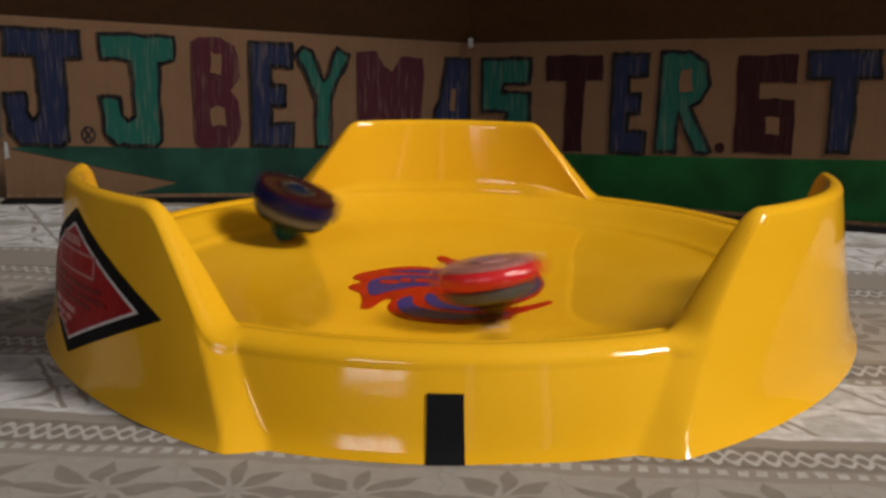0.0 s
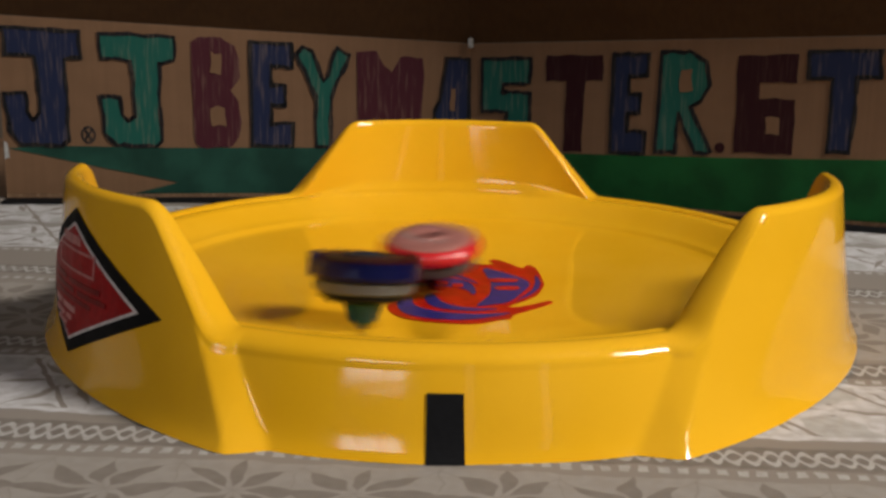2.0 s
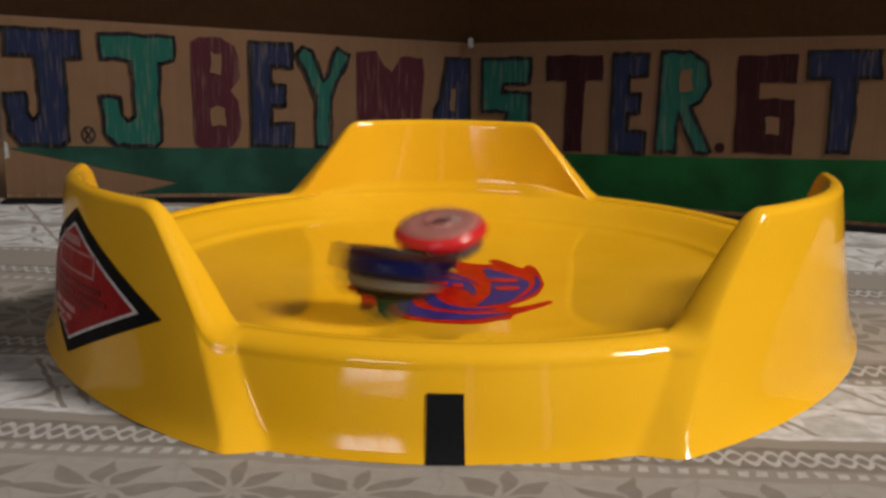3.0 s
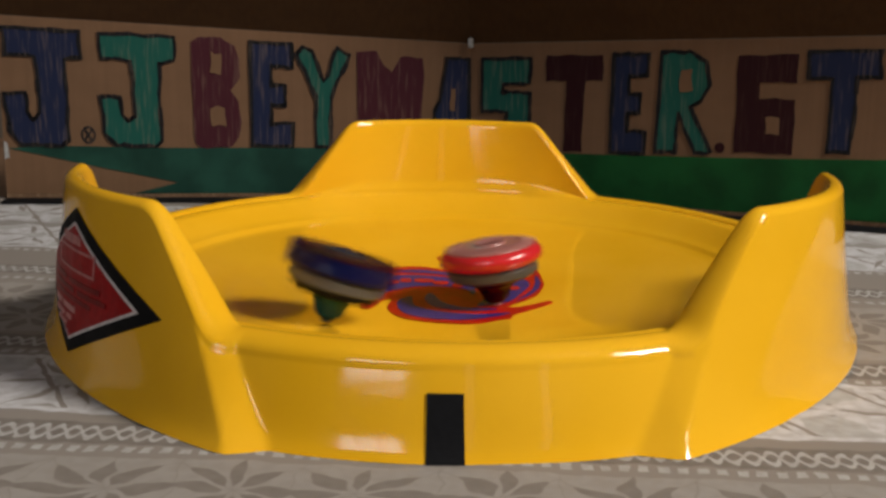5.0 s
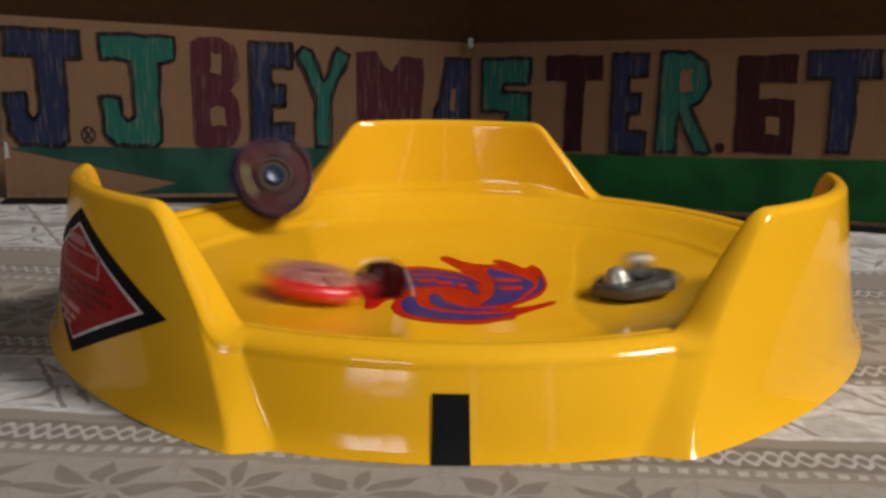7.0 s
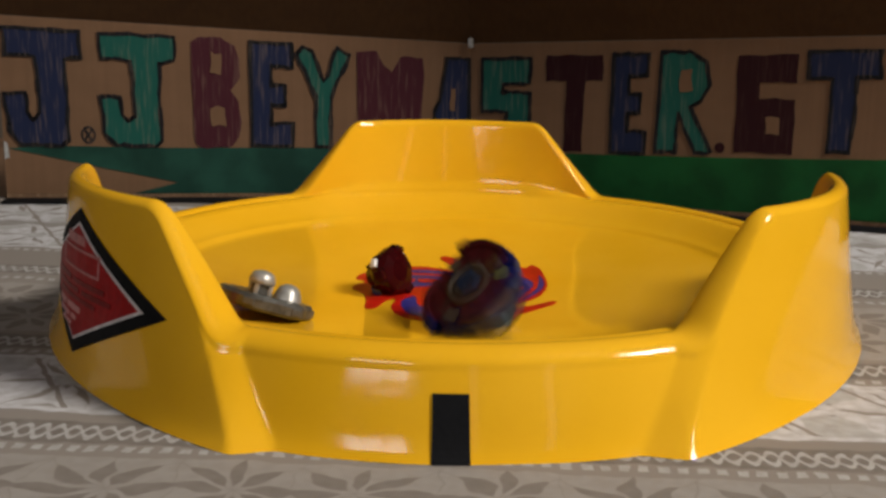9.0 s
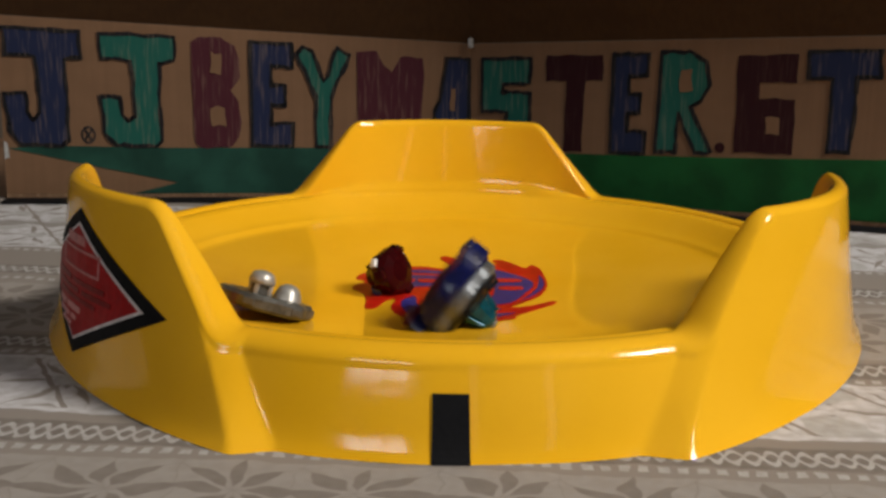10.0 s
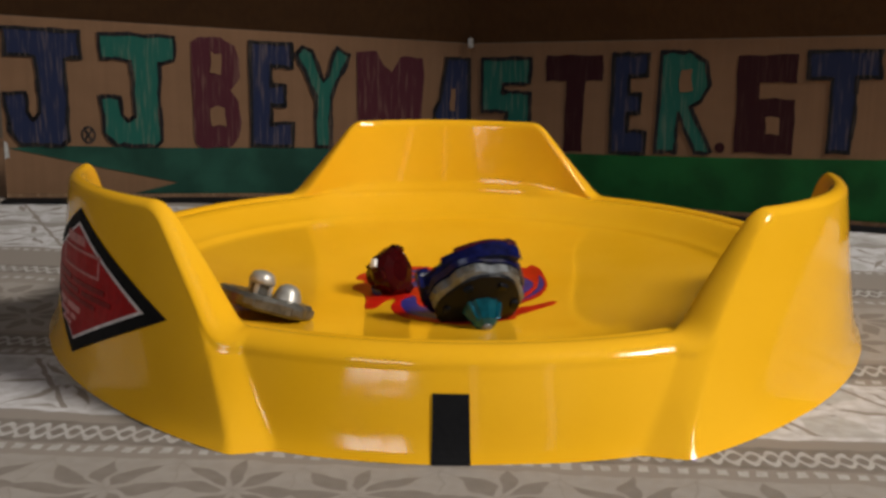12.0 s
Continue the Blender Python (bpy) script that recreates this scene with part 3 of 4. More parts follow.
LETTERS_LEFT = [("J", 0.3717, 0.312, 0.272, 0.935, M_NAVY, True), 
                ("J", 0.2967, 0.239, 0.273, 0.934, M_TEAL, True), ("B", 0.2257, 0.1866, 0.279, 0.947, M_PLUM, False),
                ("E", 0.1785, 0.1453, 0.298, 0.932, M_NAVY, True), ("Y", 0.1422, 0.0996, 0.295, 0.922, M_TEAL, True),
                ("M", 0.0927, 0.0394, 0.302, 0.906, M_PLUM, False), ("A", 0.030, 0.0014, 0.308, 0.899, M_NAVY, True)]
LETTERS_RIGHT = [("S", 0.0104, 0.0515, 0.321, 0.90, M_TEAL, True), ("T", 0.0648, 0.1108, 0.312, 0.917, M_MAROON, False),
                 ("E", 0.119, 0.1463, 0.320, 0.92, M_NAVY, True), ("R", 0.1547, 0.1977, 0.332, 0.93, M_TEAL, True),
                 (".", 0.201, 0.2087, 0.341, 0.404, M_MAROON, False), ("G", 0.2147, 0.2586, 0.349, 0.909, M_MAROON, False),
                 ("T", 0.2661, 0.3168, 0.373, 0.926, M_NAVY, True)]
for k, (ch, u0, u1, v0, v1, mat, ink) in enumerate(LETTERS_LEFT):
    letter(ch, board_l, PL, u0, u1, v0, v1, mat, ink, seed=k * 1.7)


def ring_dot(board, place, uc, vc, ru, rv):
    """A drawn full stop: an inked circle crossed twice."""
    bm = bmesh.new()
    n = 18
    for i in range(n):
        a, b = 2 * math.pi * i / n, 2 * math.pi * (i + 1.05) / n
        slab([(uc + ru * k * math.cos(t), vc + rv * k * math.sin(t)) for t, k in ((a, 1.0), (b, 1.0), (b, 0.74), (a, 0.74))], 0.0005, place, bm)
    for tilt in (0.9, 2.3):
        c, d = math.cos(tilt), math.sin(tilt)
        slab([(uc + ru * (c * p - d * q), vc + rv * (d * p + c * q)) for p, q in ((-0.8, -0.13), (0.8, -0.13), (0.8, 0.13), (-0.8, 0.13))], 0.0007, place, bm)
    return part("full_stop", bm, M_INK, board, "inked circle with a cross inside")


ring_dot(board_l, PL, 0.3086, 0.345, 0.0058, 0.052)
for k, (ch, u0, u1, v0, v1, mat, ink) in enumerate(LETTERS_RIGHT):
    letter(ch, board_r, PR, u0, u1, v0, v1, mat, ink, seed=20 + k * 1.7)

# ---- spinning tops: origin at the tip, axis along z ----
RAD = 0.0265


def lobes(count, depth, phase=0.0, power=1.0):
    def ripple(a, r, z):
        if r < 0.012:
            return 1.0
        s = 0.5 + 0.5 * math.cos(count * (a + phase))
        return 1.0 - depth * s ** power
    return ripple


def layer_parts(parent, rim_mat, face_mat, hub_mat, z0, count, depth):
    part("rim", lathe([(0.012, z0), (RAD * 0.90, z0 + 0.0005), (RAD, z0 + 0.003), (RAD * 0.99, z0 + 0.0065), (RAD * 0.90, z0 + 0.0088),
                       (0.017, z0 + 0.0092), (0.012, z0 + 0.0078)], 96, ripple=lobes(count, depth)), rim_mat, parent, smooth=True)
    part("face", lathe([(0.0105, z0 + 0.007), (0.0226, z0 + 0.0084), (0.0218, z0 + 0.0097), (0.0150, z0 + 0.0107), (0.0085, z0 + 0.0105)], 72,
                       ripple=lobes(count * 2, 0.05)), face_mat, parent, smooth=True)
    part("hub", lathe([(0.0085, z0 + 0.006), (0.0085, z0 + 0.0112), (0.0070, z0 + 0.0118), (0.0060, z0 + 0.0105), (0.002, z0 + 0.0105)], 32), hub_mat, parent, smooth=True)
    for k in range(count):
        a = 2 * math.pi * (k + 0.5) / count
        part("blade", box(0.010, 0.005, 0.0022, Matrix.Rotation(a, 4, "Z") @ pose(0.0190, 0, z0 + 0.0100, 0, 8, 25), 0.0006), face_mat, parent)


def disc_parts(parent, z0, mat, k=1.0):
    part("ring", lathe([(0.0095, z0), (0.0200 * k, z0), (0.0225 * k, z0 + 0.0015), (0.0228 * k, z0 + 0.0055), (0.0210 * k, z0 + 0.0072), (0.0095, z0 + 0.0072), (0.0095, z0)], 72,
                       ripple=lobes(6, 0.09, power=3)), mat, parent)
    for i in range(6):
        a = 2 * math.pi * (i + 0.5) / 6
        part("notch_block", box(0.0035, 0.006, 0.0035, Matrix.Rotation(a, 4, "Z") @ pose(0.0216 * k, 0, z0 + 0.0036), 0.0006), M_IRON, parent)


def driver_parts(parent, mats, tip_mat, chunky):
    """The lower part: a collar under the disc, a narrow ribbed cone and a small tip."""
    body, cone = mats
    if chunky:
        part("collar", lathe([(0.0060, 0.0070), (0.0115, 0.0118), (0.0136, 0.0140), (0.0138, 0.0185), (0.0112, 0.0215), (0.0060, 0.0225)], 9,
                             ripple=lobes(3, 0.12)), body, parent)
        for k in range(3):
            part("fin", box(0.0075, 0.0060, 0.0062, Matrix.Rotation(radians(120 * k + 60), 4, "Z") @ pose(0.0108, 0, 0.0182, 0, -12, 0), 0.0012), body, parent)
    else:
        part("collar", lathe([(0.0080, 0.0112), (0.0150, 0.0126), (0.0200, 0.0138), (0.0206, 0.0150), (0.0190, 0.0160), (0.0110, 0.0195), (0.0085, 0.0225)], 48,
                             ripple=lobes(3, 0.10, power=2)), body, parent)
        for k in range(6):
            part("lug", box(0.0030, 0.0042, 0.0022, Matrix.Rotation(radians(60 * k + 20), 4, "Z") @ pose(0.0158, 0, 0.0126, 0, 10, 0), 0.0004), body, parent)
    part("cone", lathe([(0.0028, 0.0014), (0.0052, 0.0030), (0.0072, 0.0080), (0.0090, 0.0118), (0.0100, 0.0130)], 10), cone, parent)
    for k in range(3):
        part("rib", box(0.0020, 0.0016, 0.0085, Matrix.Rotation(radians(120 * k), 4, "Z") @ pose(0.0074, 0, 0.0078, 0, 18, 0), 0.0004), cone, parent)
    part("tip", lathe([(0.0012, 0.0), (0.0024, 0.0008), (0.0028, 0.0020)], 24), tip_mat, parent, smooth=True)


def sector(a0, a1, r0, r_in, r_out, z0, depth, n=12):
    """A saw-toothed wing of the layer: from angle a0 to a1, its edge runs out from r_in to r_out."""
    pts = []
    for i in range(n + 1):
        f = i / n
        a, r = radians(a0 + (a1 - a0) * f), r_in + (r_out - r_in) * f ** 1.6
        pts.append((r * math.cos(a), r * math.sin(a)))
    for i in range(n + 1):
        a = radians(a1 + (a0 - a1) * i / n)
        pts.append((r0 * math.cos(a), r0 * math.sin(a)))
    return slab(pts, depth, lambda u, v, w: Vector((u, v, z0 + w * (1.0 + 0.12 * math.sin(u * 400)))))


def make_blue_top():
    t = tagged(empty("spinning_top"), "navy plastic spinning top with metal disc and teal driver", "spinning top")
    layer = part("layer", lathe([(0.012, 0.0215), (0.0225, 0.0212), (0.0238, 0.0235), (0.0232, 0.0270), (0.0205, 0.0292), (0.012, 0.0295)], 72,
                                ripple=lobes(6, 0.05, power=2)), M_NAVYPL, t)
    for k in range(3):
        a = 120 * k
        part("wing", sector(a, a + 92, 0.0180, 0.0222, 0.0272, 0.0222, 0.0072), M_NAVYPL, layer)
        part("ridge", sector(a + 18, a + 92, 0.0205, 0.0216, 0.0265, 0.0292, 0.0030), M_MAROONPL, layer, "dark maroon ridge")
        part("face_plate", sector(a + 4, a + 104, 0.0105, 0.0205, 0.0205, 0.0290, 0.0022), M_MAROONPL, layer, "dark maroon face plate")
        part("spike", box(0.0056, 0.0060, 0.0040, Matrix.Rotation(radians(a + 86), 4, "Z") @ pose(0.0240, 0, 0.0308, 0, 14, 0), 0.0007), M_MAROONPL if k == 1 else M_NAVYPL, layer)
        part("foil", sector(a + 96, a + 116, 0.0130, 0.0195, 0.0190, 0.0300, 0.0014, 5), M_GOLD if k == 0 else M_TAN, layer, "small metallic foil patch")
    part("hub", lathe([(0.0105, 0.0285), (0.0105, 0.0318), (0.0090, 0.0324), (0.0078, 0.0312), (0.0070, 0.0312)], 40), M_TAN, layer, "tan ring round the hub")
    part("chip", lathe([(0.0066, 0.0300), (0.0066, 0.0322), (0.0045, 0.0330), (0.0015, 0.0326)], 6), M_CHIP, layer, "blue faceted chip")
    disc_parts(t, 0.0150, M_STEEL, 0.95)
    driver_parts(t, (M_BLACKPL, M_TEALPL), M_STEEL, False)
    t.scale = (1.04, 1.04, 1.07)
    return t


def make_red_layer():
    t = tagged(empty("top_layer"), "red glossy plastic upper layer of a spinning top", "top layer")
    layer_parts(t, M_RED, M_PINK, M_PINK, 0.0215, 4, 0.05)
    return t


def make_red_disc():
    t = tagged(empty("top_disc"), "grey cast metal ring of a spinning top", "metal disc")
    disc_parts(t, 0.0150, M_IRON)
    post = part("knob", lathe([(0.0046, 0.020), (0.0044, 0.0270), (0.0030, 0.0274)], 24, m=pose(0.0085, 0.004, 0)), M_IRON, t, "dark post of the capped knob")
    part("cap", lathe([(0.0050, 0.0268), (0.0061, 0.0272), (0.0061, 0.0288), (0.0052, 0.0314), (0.0032, 0.0328), (0.0006, 0.0332)], 28,
                      m=pose(0.0085, 0.004, 0)), M_KNOB, post, "domed pale metal cap", smooth=True)
    for k in range(4):
        part("leg", box(0.0016, 0.0022, 0.0064, Matrix.Translation((0.0085, 0.004, 0.0238)) @ Matrix.Rotation(radians(90 * k + 30), 4, "Z") @ pose(0.0049, 0, 0), 0.0004), M_KNOB, post)
    part("knob", lathe([(0.0078, 0.0205), (0.0068, 0.0226), (0.0060, 0.0252), (0.0048, 0.0276), (0.0030, 0.0290), (0.0005, 0.0296)], 28,
                       m=pose(-0.0090, 0.004, 0)), M_KNOB, t, "rounded pale metal knob", smooth=True)
    return t


def make_red_driver():
    t = tagged(empty("top_driver"), "dark red translucent driver of a spinning top", "top driver")
    driver_parts(t, (M_DARKRED, M_DARKRED), M_WHITEPL, True)
    for k in range(3):
        a = 2 * math.pi * (k + 0.25) / 3
        part("clip", box(0.0022, 0.0045, 0.003, Matrix.Rotation(a, 4, "Z") @ pose(0.0138, 0, 0.0165), 0.0005), M_WHITEPL, t, "small white clip")
    return t


blue_top = make_blue_top()
red_layer = make_red_layer()
red_disc = make_red_disc()
red_driver = make_red_driver()

# ---- movement ----


def stand(x, y, z, ax, ay, az, spin):
    """A top with its tip at x, y, z and its axis along a, turned by spin degrees about it."""
    axis = Vector((ax, ay, az)).normalized()
    q = Vector((0, 0, 1)).rotation_difference(axis)
    return Matrix.Translation((x, y, z)) @ q.to_matrix().to_4x4() @ Matrix.Rotation(radians(spin), 4, "Z")


def held(rows, speeds):
    """Rows for walk(), one for each frame, from keys of (t, tip, axis); speeds: (t, degrees a frame)."""
    ts = np.array([r[0] for r in rows])
    vals = np.array([r[1:7] for r in rows])
    out, spin = [], 0.0
    for f in range(0, 361):
        t = f / 30
        v = [float(np.interp(t, ts, vals[:, k])) for k in range(6)]
        spin += float(np.interp(t, [s[0] for s in speeds], [s[1] for s in speeds]))
        out.append((t, stand(*v, spin)))
    return out


def motions():
    BLUE = [
        (0.0, -0.109, 0.076, 0.0212, 0.33, -0.05, 0.94),
        (0.1, -0.114, 0.081, 0.0223, 0.46, -0.17, 0.87),
        (0.2, -0.101, 0.067, 0.0195, 0.32, -0.10, 0.94),
        (0.3, -0.087, 0.065, 0.0176, 0.40, -0.12, 0.91),
        (0.4, -0.066, 0.069, 0.0158, 0.26, -0.08, 0.96),
        (0.5, -0.043, 0.067, 0.0143, 0.21, -0.15, 0.97),
        (0.6, -0.020, 0.060, 0.0135, 0.13, -0.16, 0.98),
        (0.7, 0.003, 0.063, 0.0135, 0.01, -0.17, 0.99),
        (0.8, 0.025, 0.065, 0.0138, -0.02, -0.12, 0.99),
        (0.9, 0.033, 0.067, 0.0140, -0.02, -0.15, 0.99),
        (1.0, 0.031, 0.062, 0.0138, -0.02, -0.13, 0.99),
        (1.1, 0.027, 0.031, 0.0127, -0.04, -0.19, 0.98),
        (1.2, 0.040, -0.025, 0.0128, -0.20, -0.18, 0.96),
        (1.3, 0.057, -0.049, 0.0141, -0.09, 0.15, 0.98),
        (1.4, 0.077, -0.071, 0.0170, -0.16, 0.15, 0.98),
        (1.5, 0.086, -0.067, 0.0177, -0.16, 0.15, 0.98),
        (1.6, 0.077, -0.064, 0.0163, -0.18, 0.15, 0.97),
        (1.7, 0.045, -0.055, 0.0139, -0.08, 0.15, 0.98),
        (1.8, 0.005, -0.063, 0.0135, -0.03, 0.15, 0.99),
        (1.9, -0.026, -0.081, 0.0148, 0.06, 0.15, 0.99),
        (2.0, -0.039, -0.088, 0.0159, 0.02, 0.15, 0.99),
        (2.1, -0.028, -0.087, 0.0154, 0.02, 0.15, 0.99),
        (2.2, -0.003, -0.088, 0.0151, -0.06, 0.15, 0.99),
        (2.3, 0.006, -0.087, 0.0150, 0.02, 0.15, 0.99),
        (2.4, -0.021, -0.058, 0.0134, -0.09, 0.15, 0.98),
        (2.5, -0.075, -0.050, 0.0153, 0.20, 0.15, 0.97),
        (2.6, -0.102, -0.050, 0.0183, 0.15, 0.15, 0.98),
        (2.7, -0.111, -0.050, 0.0196, 0.16, 0.15, 0.97),
        (2.8, -0.089, -0.077, 0.0190, 0.22, 0.15, 0.96),
        (2.9, -0.052, -0.076, 0.0155, 0.12, 0.15, 0.98),
        (3.0, -0.027, -0.069, 0.0140, 0.10, 0.15, 0.98),
        (3.2, -0.010, -0.071, 0.0139, -0.03, 0.15, 0.99),
        (3.6, 0.032, -0.061, 0.0137, -0.12, 0.15, 0.98),
        (3.9, 0.038, 0.025, 0.0128, -0.26, 0.15, 0.95),
        (4.2, -0.033, 0.055, 0.0135, 0.05, -0.17, 0.98),
        (4.5, -0.076, -0.027, 0.0144, 0.21, 0.15, 0.96),
        (4.8, -0.059, -0.087, 0.0171, 0.14, 0.15, 0.98),
        (4.9, -0.062, -0.081, 0.0166, 0.20, 0.15, 0.97),
        (5.0, -0.055, -0.078, 0.0158, 0.27, 0.15, 0.95),
        (5.1, -0.054, -0.077, 0.0157, 0.18, 0.15, 0.97),
        (5.2, -0.049, -0.078, 0.0155, 0.21, 0.15, 0.96),
        (5.3, -0.044, -0.080, 0.0154, 0.30, 0.15, 0.94),
        (5.4, -0.043, -0.079, 0.0153, 0.30, 0.15, 0.94),
        (5.5, -0.057, -0.052, 0.0142, 0.45, 0.12, 0.88),
        (5.7, -0.087, -0.019, 0.0152, 0.45, 0.12, 0.88),
        (5.8, -0.116, 0.049, 0.0200, 0.58, 0.15, 0.80),
        (6.0, -0.139, 0.058, 0.0250, 0.71, 0.15, 0.69),
    ]
    RED = [
        (0.0, 0.024, -0.071, 0.0137, -0.17, 0.06, 0.98),
        (0.1, 0.037, -0.065, 0.0137, -0.18, 0.06, 0.98),
        (0.2, 0.050, -0.065, 0.0142, -0.12, 0.06, 0.99),
        (0.3, 0.045, -0.056, 0.0136, -0.13, 0.06, 0.99),
        (0.4, 0.025, -0.053, 0.0129, -0.09, 0.06, 0.99),
        (0.5, -0.000, -0.059, 0.0129, -0.13, 0.06, 0.99),
        (0.6, -0.025, -0.060, 0.0133, 0.10, 0.06, 0.99),
        (0.7, -0.040, -0.067, 0.0139, 0.09, 0.06, 0.99),
        (0.8, -0.046, -0.077, 0.0150, 0.11, 0.06, 0.99),
        (0.9, -0.043, -0.079, 0.0150, -0.03, 0.06, 1.00),
        (1.0, -0.034, -0.072, 0.0140, 0.05, 0.06, 1.00),
        (1.1, -0.034, -0.066, 0.0137, 0.06, 0.06, 1.00),
        (1.2, -0.042, -0.030, 0.0126, 0.13, 0.06, 0.99),
        (1.3, -0.048, -0.010, 0.0125, 0.17, -0.11, 0.97),
        (1.4, -0.054, -0.002, 0.0127, 0.22, -0.10, 0.96),
        (1.5, -0.058, -0.004, 0.0129, 0.19, -0.10, 0.97),
        (1.6, -0.059, 0.006, 0.0129, 0.22, -0.13, 0.95),
        (1.7, -0.054, 0.007, 0.0127, 0.18, -0.12, 0.96),
        (1.8, -0.043, -0.006, 0.0124, 0.14, -0.13, 0.98),
        (1.9, -0.029, -0.019, 0.0123, 0.14, -0.09, 0.99),
        (2.0, -0.011, 0.000, 0.0121, -0.04, -0.15, 0.99),
        (2.1, -0.001, 0.001, 0.0121, 0.01, -0.15, 0.99),
        (2.2, 0.007, 0.005, 0.0121, 0.01, -0.17, 0.99),
        (2.3, 0.010, 0.005, 0.0122, 0.01, -0.17, 0.99),
        (2.4, 0.023, 0.048, 0.0126, 0.03, -0.21, 0.98),
        (2.5, 0.031, 0.103, 0.0171, 0.06, -0.24, 0.97),
        (2.6, 0.023, 0.123, 0.0199, -0.00, -0.28, 0.96),
        (2.7, 0.011, 0.125, 0.0200, 0.01, -0.28, 0.96),
        (2.8, -0.004, 0.109, 0.0174, 0.07, -0.26, 0.96),
        (2.9, -0.009, 0.069, 0.0135, -0.04, -0.21, 0.98),
        (3.0, -0.009, 0.038, 0.0124, -0.10, -0.21, 0.97),
        (3.2, 0.005, 0.033, 0.0123, 0.01, -0.15, 0.99),
        (3.6, -0.028, 0.022, 0.0124, 0.05, -0.20, 0.98),
        (3.9, -0.043, -0.037, 0.0128, 0.03, 0.06, 1.00),
        (4.2, 0.015, -0.057, 0.0129, -0.09, 0.06, 0.99),
        (4.5, 0.031, -0.032, 0.0124, -0.09, 0.06, 0.99),
        (4.8, 0.026, -0.024, 0.0123, -0.15, 0.00, 0.98),
        (4.9, 0.025, -0.024, 0.0123, -0.10, 0.00, 0.99),
        (5.0, 0.023, -0.024, 0.0123, -0.15, 0.00, 0.98),
        (5.1, 0.022, -0.027, 0.0123, -0.15, 0.00, 0.98),
        (5.2, 0.020, -0.027, 0.0123, -0.14, 0.00, 0.98),
        (5.3, 0.018, -0.030, 0.0123, -0.14, 0.00, 0.98),
        (5.4, 0.018, -0.030, 0.0123, -0.14, 0.00, 0.98),
        (5.5, 0.036, 0.004, 0.0123, -0.28, 0.10, 0.95),
    ]
    BLUE.extend([
        (6.4, -0.1600, 0.1000, 0.0360, 0.80, 0.00, 0.54), (6.6, -0.1570, 0.1040, 0.0380, 0.76, -0.22, 0.52),
        (6.8, -0.1430, 0.1120, 0.0420, 0.58, -0.62, 0.42), (7.0, -0.1280, 0.1130, 0.0470, 0.42, -0.82, 0.36),
        (7.2, -0.1240, 0.1120, 0.0470, 0.38, -0.86, 0.34), (7.6, -0.0750, 0.0900, 0.0300, 0.30, -0.70, 0.60),
        (8.0, 0.0350, 0.0450, 0.0140, 0.50, -0.30, 0.70), (8.4, 0.0600, -0.0100, 0.0135, 0.30, 0.55, 0.65),
        (8.8, 0.0480, -0.0470, 0.0140, -0.41, 0.62, 0.55), (8.9, 0.0320, -0.0610, 0.0140, -0.60, 0.45, 0.52),
        (9.0, 0.0296, -0.0670, 0.0145, -0.50, -0.45, 0.60), (9.1, 0.0160, -0.0600, 0.0140, -0.10, -0.65, 0.70),
        (9.2, 0.0276, -0.0670, 0.0145, -0.52, -0.42, 0.60), (9.3, 0.0240, -0.0650, 0.0140, -0.62, 0.40, 0.55),
        (9.4, 0.0280, -0.0790, 0.0140, -0.16, 0.71, 0.66), (9.5, 0.0290, -0.0780, 0.0140, 0.36, 0.56, 0.70),
        (9.7, 0.0250, -0.0780, 0.0140, -0.11, 0.71, 0.69), (9.9, 0.0220, -0.0690, 0.0140, -0.66, 0.29, 0.51),
        (10.0, 0.0240, -0.0690, 0.0140, -0.68, 0.06, 0.51), (10.1, 0.0200, -0.0760, 0.0140, -0.62, 0.41, 0.55),
        (10.3, 0.0240, -0.0750, 0.0140, -0.22, 0.71, 0.64), (10.5, 0.0290, -0.0750, 0.0140, 0.15, 0.71, 0.68),
        (10.6, 0.0260, -0.0760, 0.0140, 0.02, 0.73, 0.68), (10.8, 0.0230, -0.0750, 0.0140, -0.50, 0.57, 0.61),
        (11.0, 0.0230, -0.0750, 0.0140, -0.56, 0.50, 0.61), (11.2, 0.0240, -0.0750, 0.0140, -0.12, 0.73, 0.66),
        (11.4, 0.0240, -0.0750, 0.0140, -0.02, 0.74, 0.68), (11.5, 0.0240, -0.0750, 0.0140, -0.12, 0.73, 0.66),
        (11.7, 0.0210, -0.0760, 0.0140, -0.42, 0.65, 0.61), (12.0, 0.0200, -0.0760, 0.0140, -0.28, 0.76, 0.63)])
    walk(blue_top, held(BLUE, [(0, 70), (5.5, 55), (6.6, 40), (7.6, 15), (8.8, 8), (9.4, 4), (12, 0.5)]))
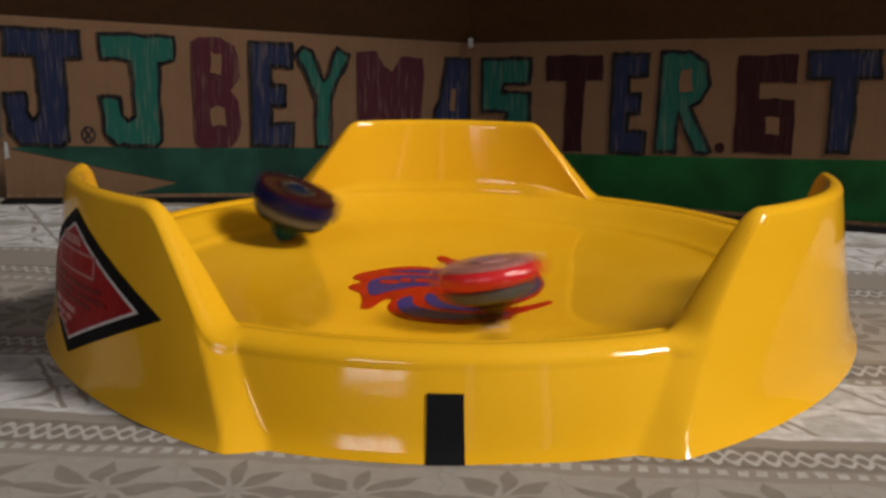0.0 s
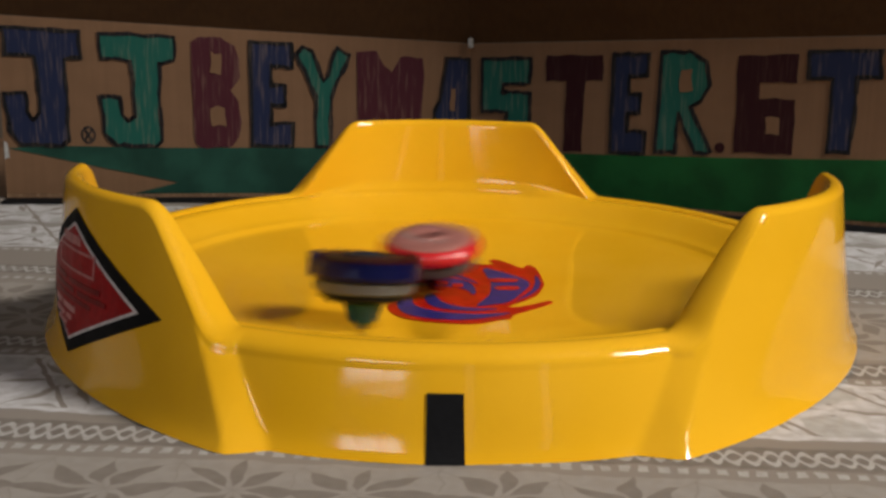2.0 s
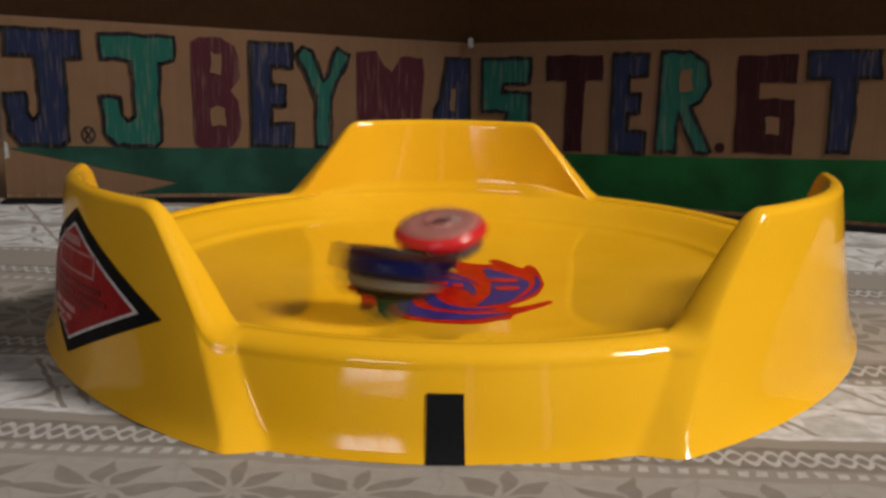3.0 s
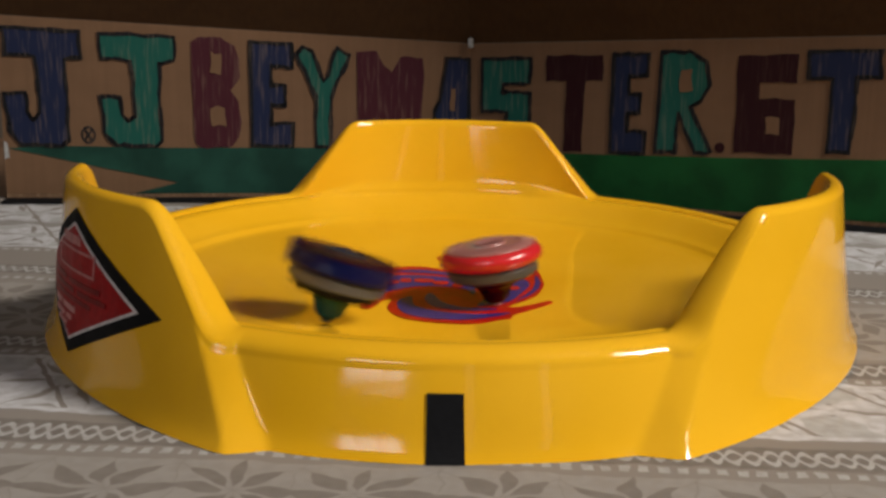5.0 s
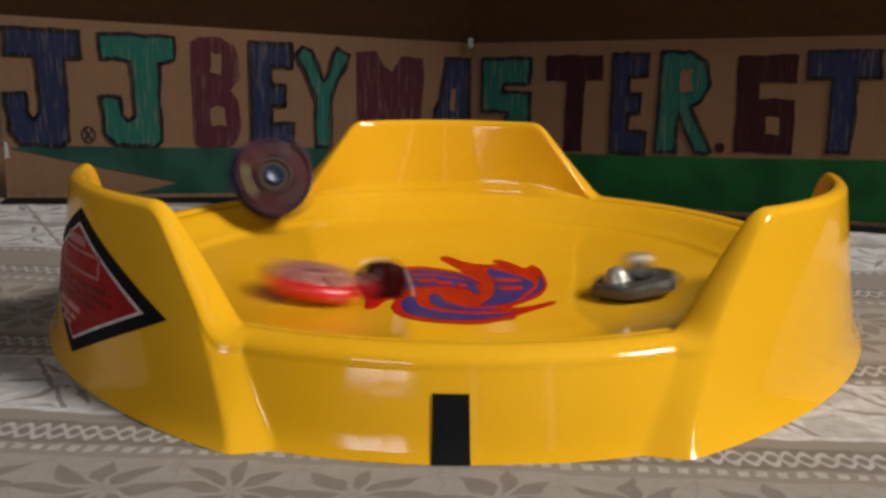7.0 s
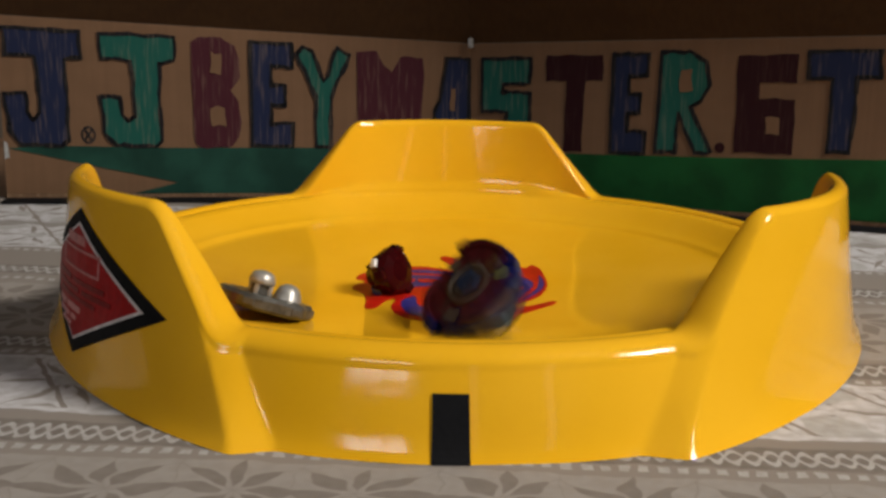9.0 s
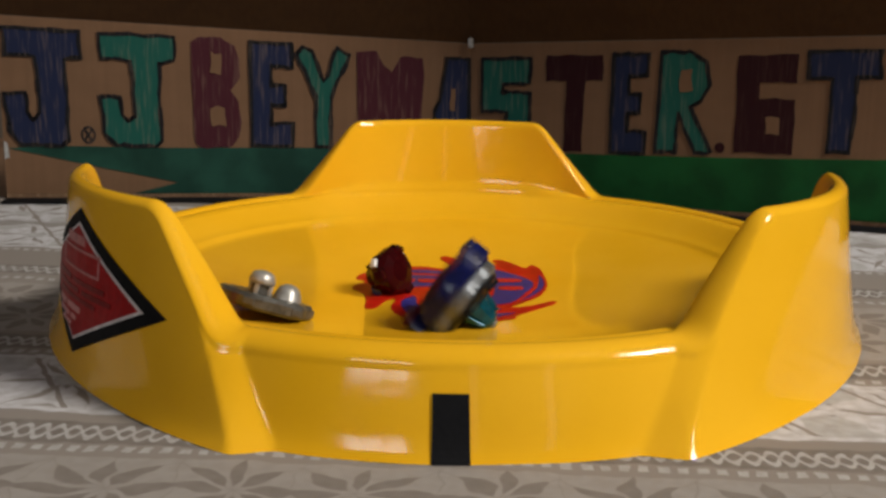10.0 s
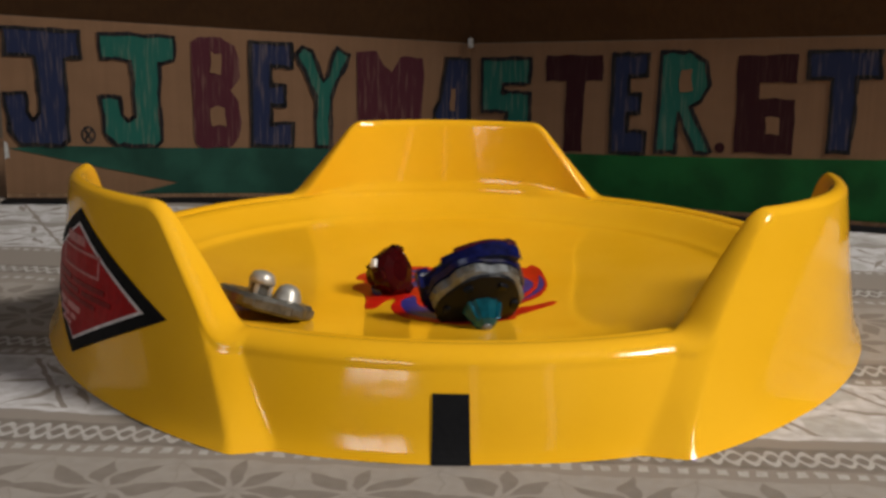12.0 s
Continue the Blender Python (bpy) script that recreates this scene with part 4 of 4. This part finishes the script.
    layer = RED + [
        (5.7, 0.062, 0.030, 0.022, -0.30, -0.10, 0.90), (5.8, 0.105, 0.060, 0.028, -0.25, -0.20, 0.92),
        (6.0, 0.145, 0.060, 0.026, -0.34, 0.04, 0.93),
        (6.2, 0.147, 0.045, 0.015, -0.28, 0.00, 0.93),
        (6.4, 0.138, 0.025, 0.012, -0.35, 0.05, 0.93),
        (6.5, 0.119, 0.008, 0.001, -0.30, 0.0, 0.93),
        (6.7, 0.054, -0.005, -0.004, -0.35, 0.0, 0.93), (6.8, -0.012, -0.025, -0.005, 0.0, 0.02, 1.0),
        (7.0, -0.074, -0.026, -0.004, 0.15, 0.0, 1.0),
        (7.2, -0.112, -0.030, 0.002, 0.30, 0.0, 0.95),
        (7.5, -0.146, -0.080, 0.012, 0.50, 0.3, 0.80), (8.2, -0.148, -0.083, 0.012, 0.50, 0.3, 0.80),
        (12.0, -0.148, -0.083, 0.012, 0.50, 0.3, 0.80)]
    walk(red_layer, held(layer, [(0, 70), (5.6, 60), (7.0, 30), (7.6, 0), (12, 0)]))
    disc = RED + [
        (5.7, 0.062, 0.030, 0.022, -0.30, -0.10, 0.90), (5.8, 0.105, 0.060, 0.028, -0.25, -0.20, 0.92),
        (6.0, 0.140, 0.062, 0.029, -0.30, -0.25, 0.90), (6.2, 0.146, 0.040, 0.014, -0.25, -0.20, 0.90),
        (6.4, 0.140, 0.015, 0.008, -0.25, 0.05, 0.93), (6.5, 0.132, -0.004, 0.004, -0.25, 0.05, 0.95),
        (6.7, 0.126, -0.004, 0.004, -0.22, 0.05, 0.95), (6.8, 0.110, -0.012, 0.004, -0.20, 0.05, 0.95),
        (7.0, 0.096, -0.006, 0.003, -0.15, 0.0, 0.97), (7.2, 0.079, 0.003, -0.001, 0.0, 0.0, 1.0),
        (7.8, 0.02, -0.02, -0.002, 0.0, 0.0, 1.0), (8.4, -0.07, -0.035, -0.001, 0.05, 0.0, 1.0),
        (8.7, -0.088, -0.083, 0.0070, 0.24, 0.24, 0.94), (12.0, -0.088, -0.083, 0.0070, 0.24, 0.24, 0.94)]
    walk(red_disc, held(disc, [(0, 70), (5.6, 60), (7.0, 20), (8.6, 3), (8.7, 0), (12, 0)]))
    driver = RED + [
        (5.7, 0.0660, 0.0220, 0.0220, 0.20, -0.30, 0.90), (5.8, 0.0910, 0.0460, 0.0170, 0.70, -0.30, 0.50),
        (6.0, 0.0860, -0.0040, 0.0160, 0.50, 0.25, 0.60),
        (6.2, 0.0920, 0.0340, 0.0170, 0.50, -0.65, 0.10),
        (6.4, 0.0850, 0.0300, 0.0190, 0.20, -0.70, 0.30),
        (6.5, 0.0660, -0.0060, 0.0145, -0.40, -0.60, 0.40),
        (6.7, 0.0280, 0.0180, 0.0170, -0.80, -0.20, 0.30), (6.8, -0.0100, 0.0100, 0.0150, -0.60, -0.50, -0.20),
        (7.0, -0.0400, 0.0020, 0.0150, 0.20, -0.80, 0.20),
        (7.2, -0.0650, 0.0250, 0.0170, 0.70, -0.40, 0.40),
        (7.6, -0.0750, 0.0300, 0.0200, 0.50, -0.50, 0.50), (8.2, -0.0500, 0.0080, 0.0200, -0.20, -0.60, 0.50),
        (8.7, -0.0462, 0.0010, 0.0185, 0.75, -0.45, 0.30), (12.0, -0.0462, 0.0010, 0.0185, 0.75, -0.45, 0.30)]
    walk(red_driver, held(driver, [(0, 70), (5.6, 50), (6.5, 40), (7.4, 20), (8.6, 2), (8.7, 0), (12, 0)]))
    # the bowl is knocked a little sideways by the clash
    rest, moved = pose(-0.0020, 0.0, 0, 0, 0, STADIUM_TURN), pose(0, 0, 0, 0, 0, STADIUM_TURN)
    walk(stadium, [(0.0, rest), (6.0, rest), (6.5, moved), (12.0, moved)])


motions()
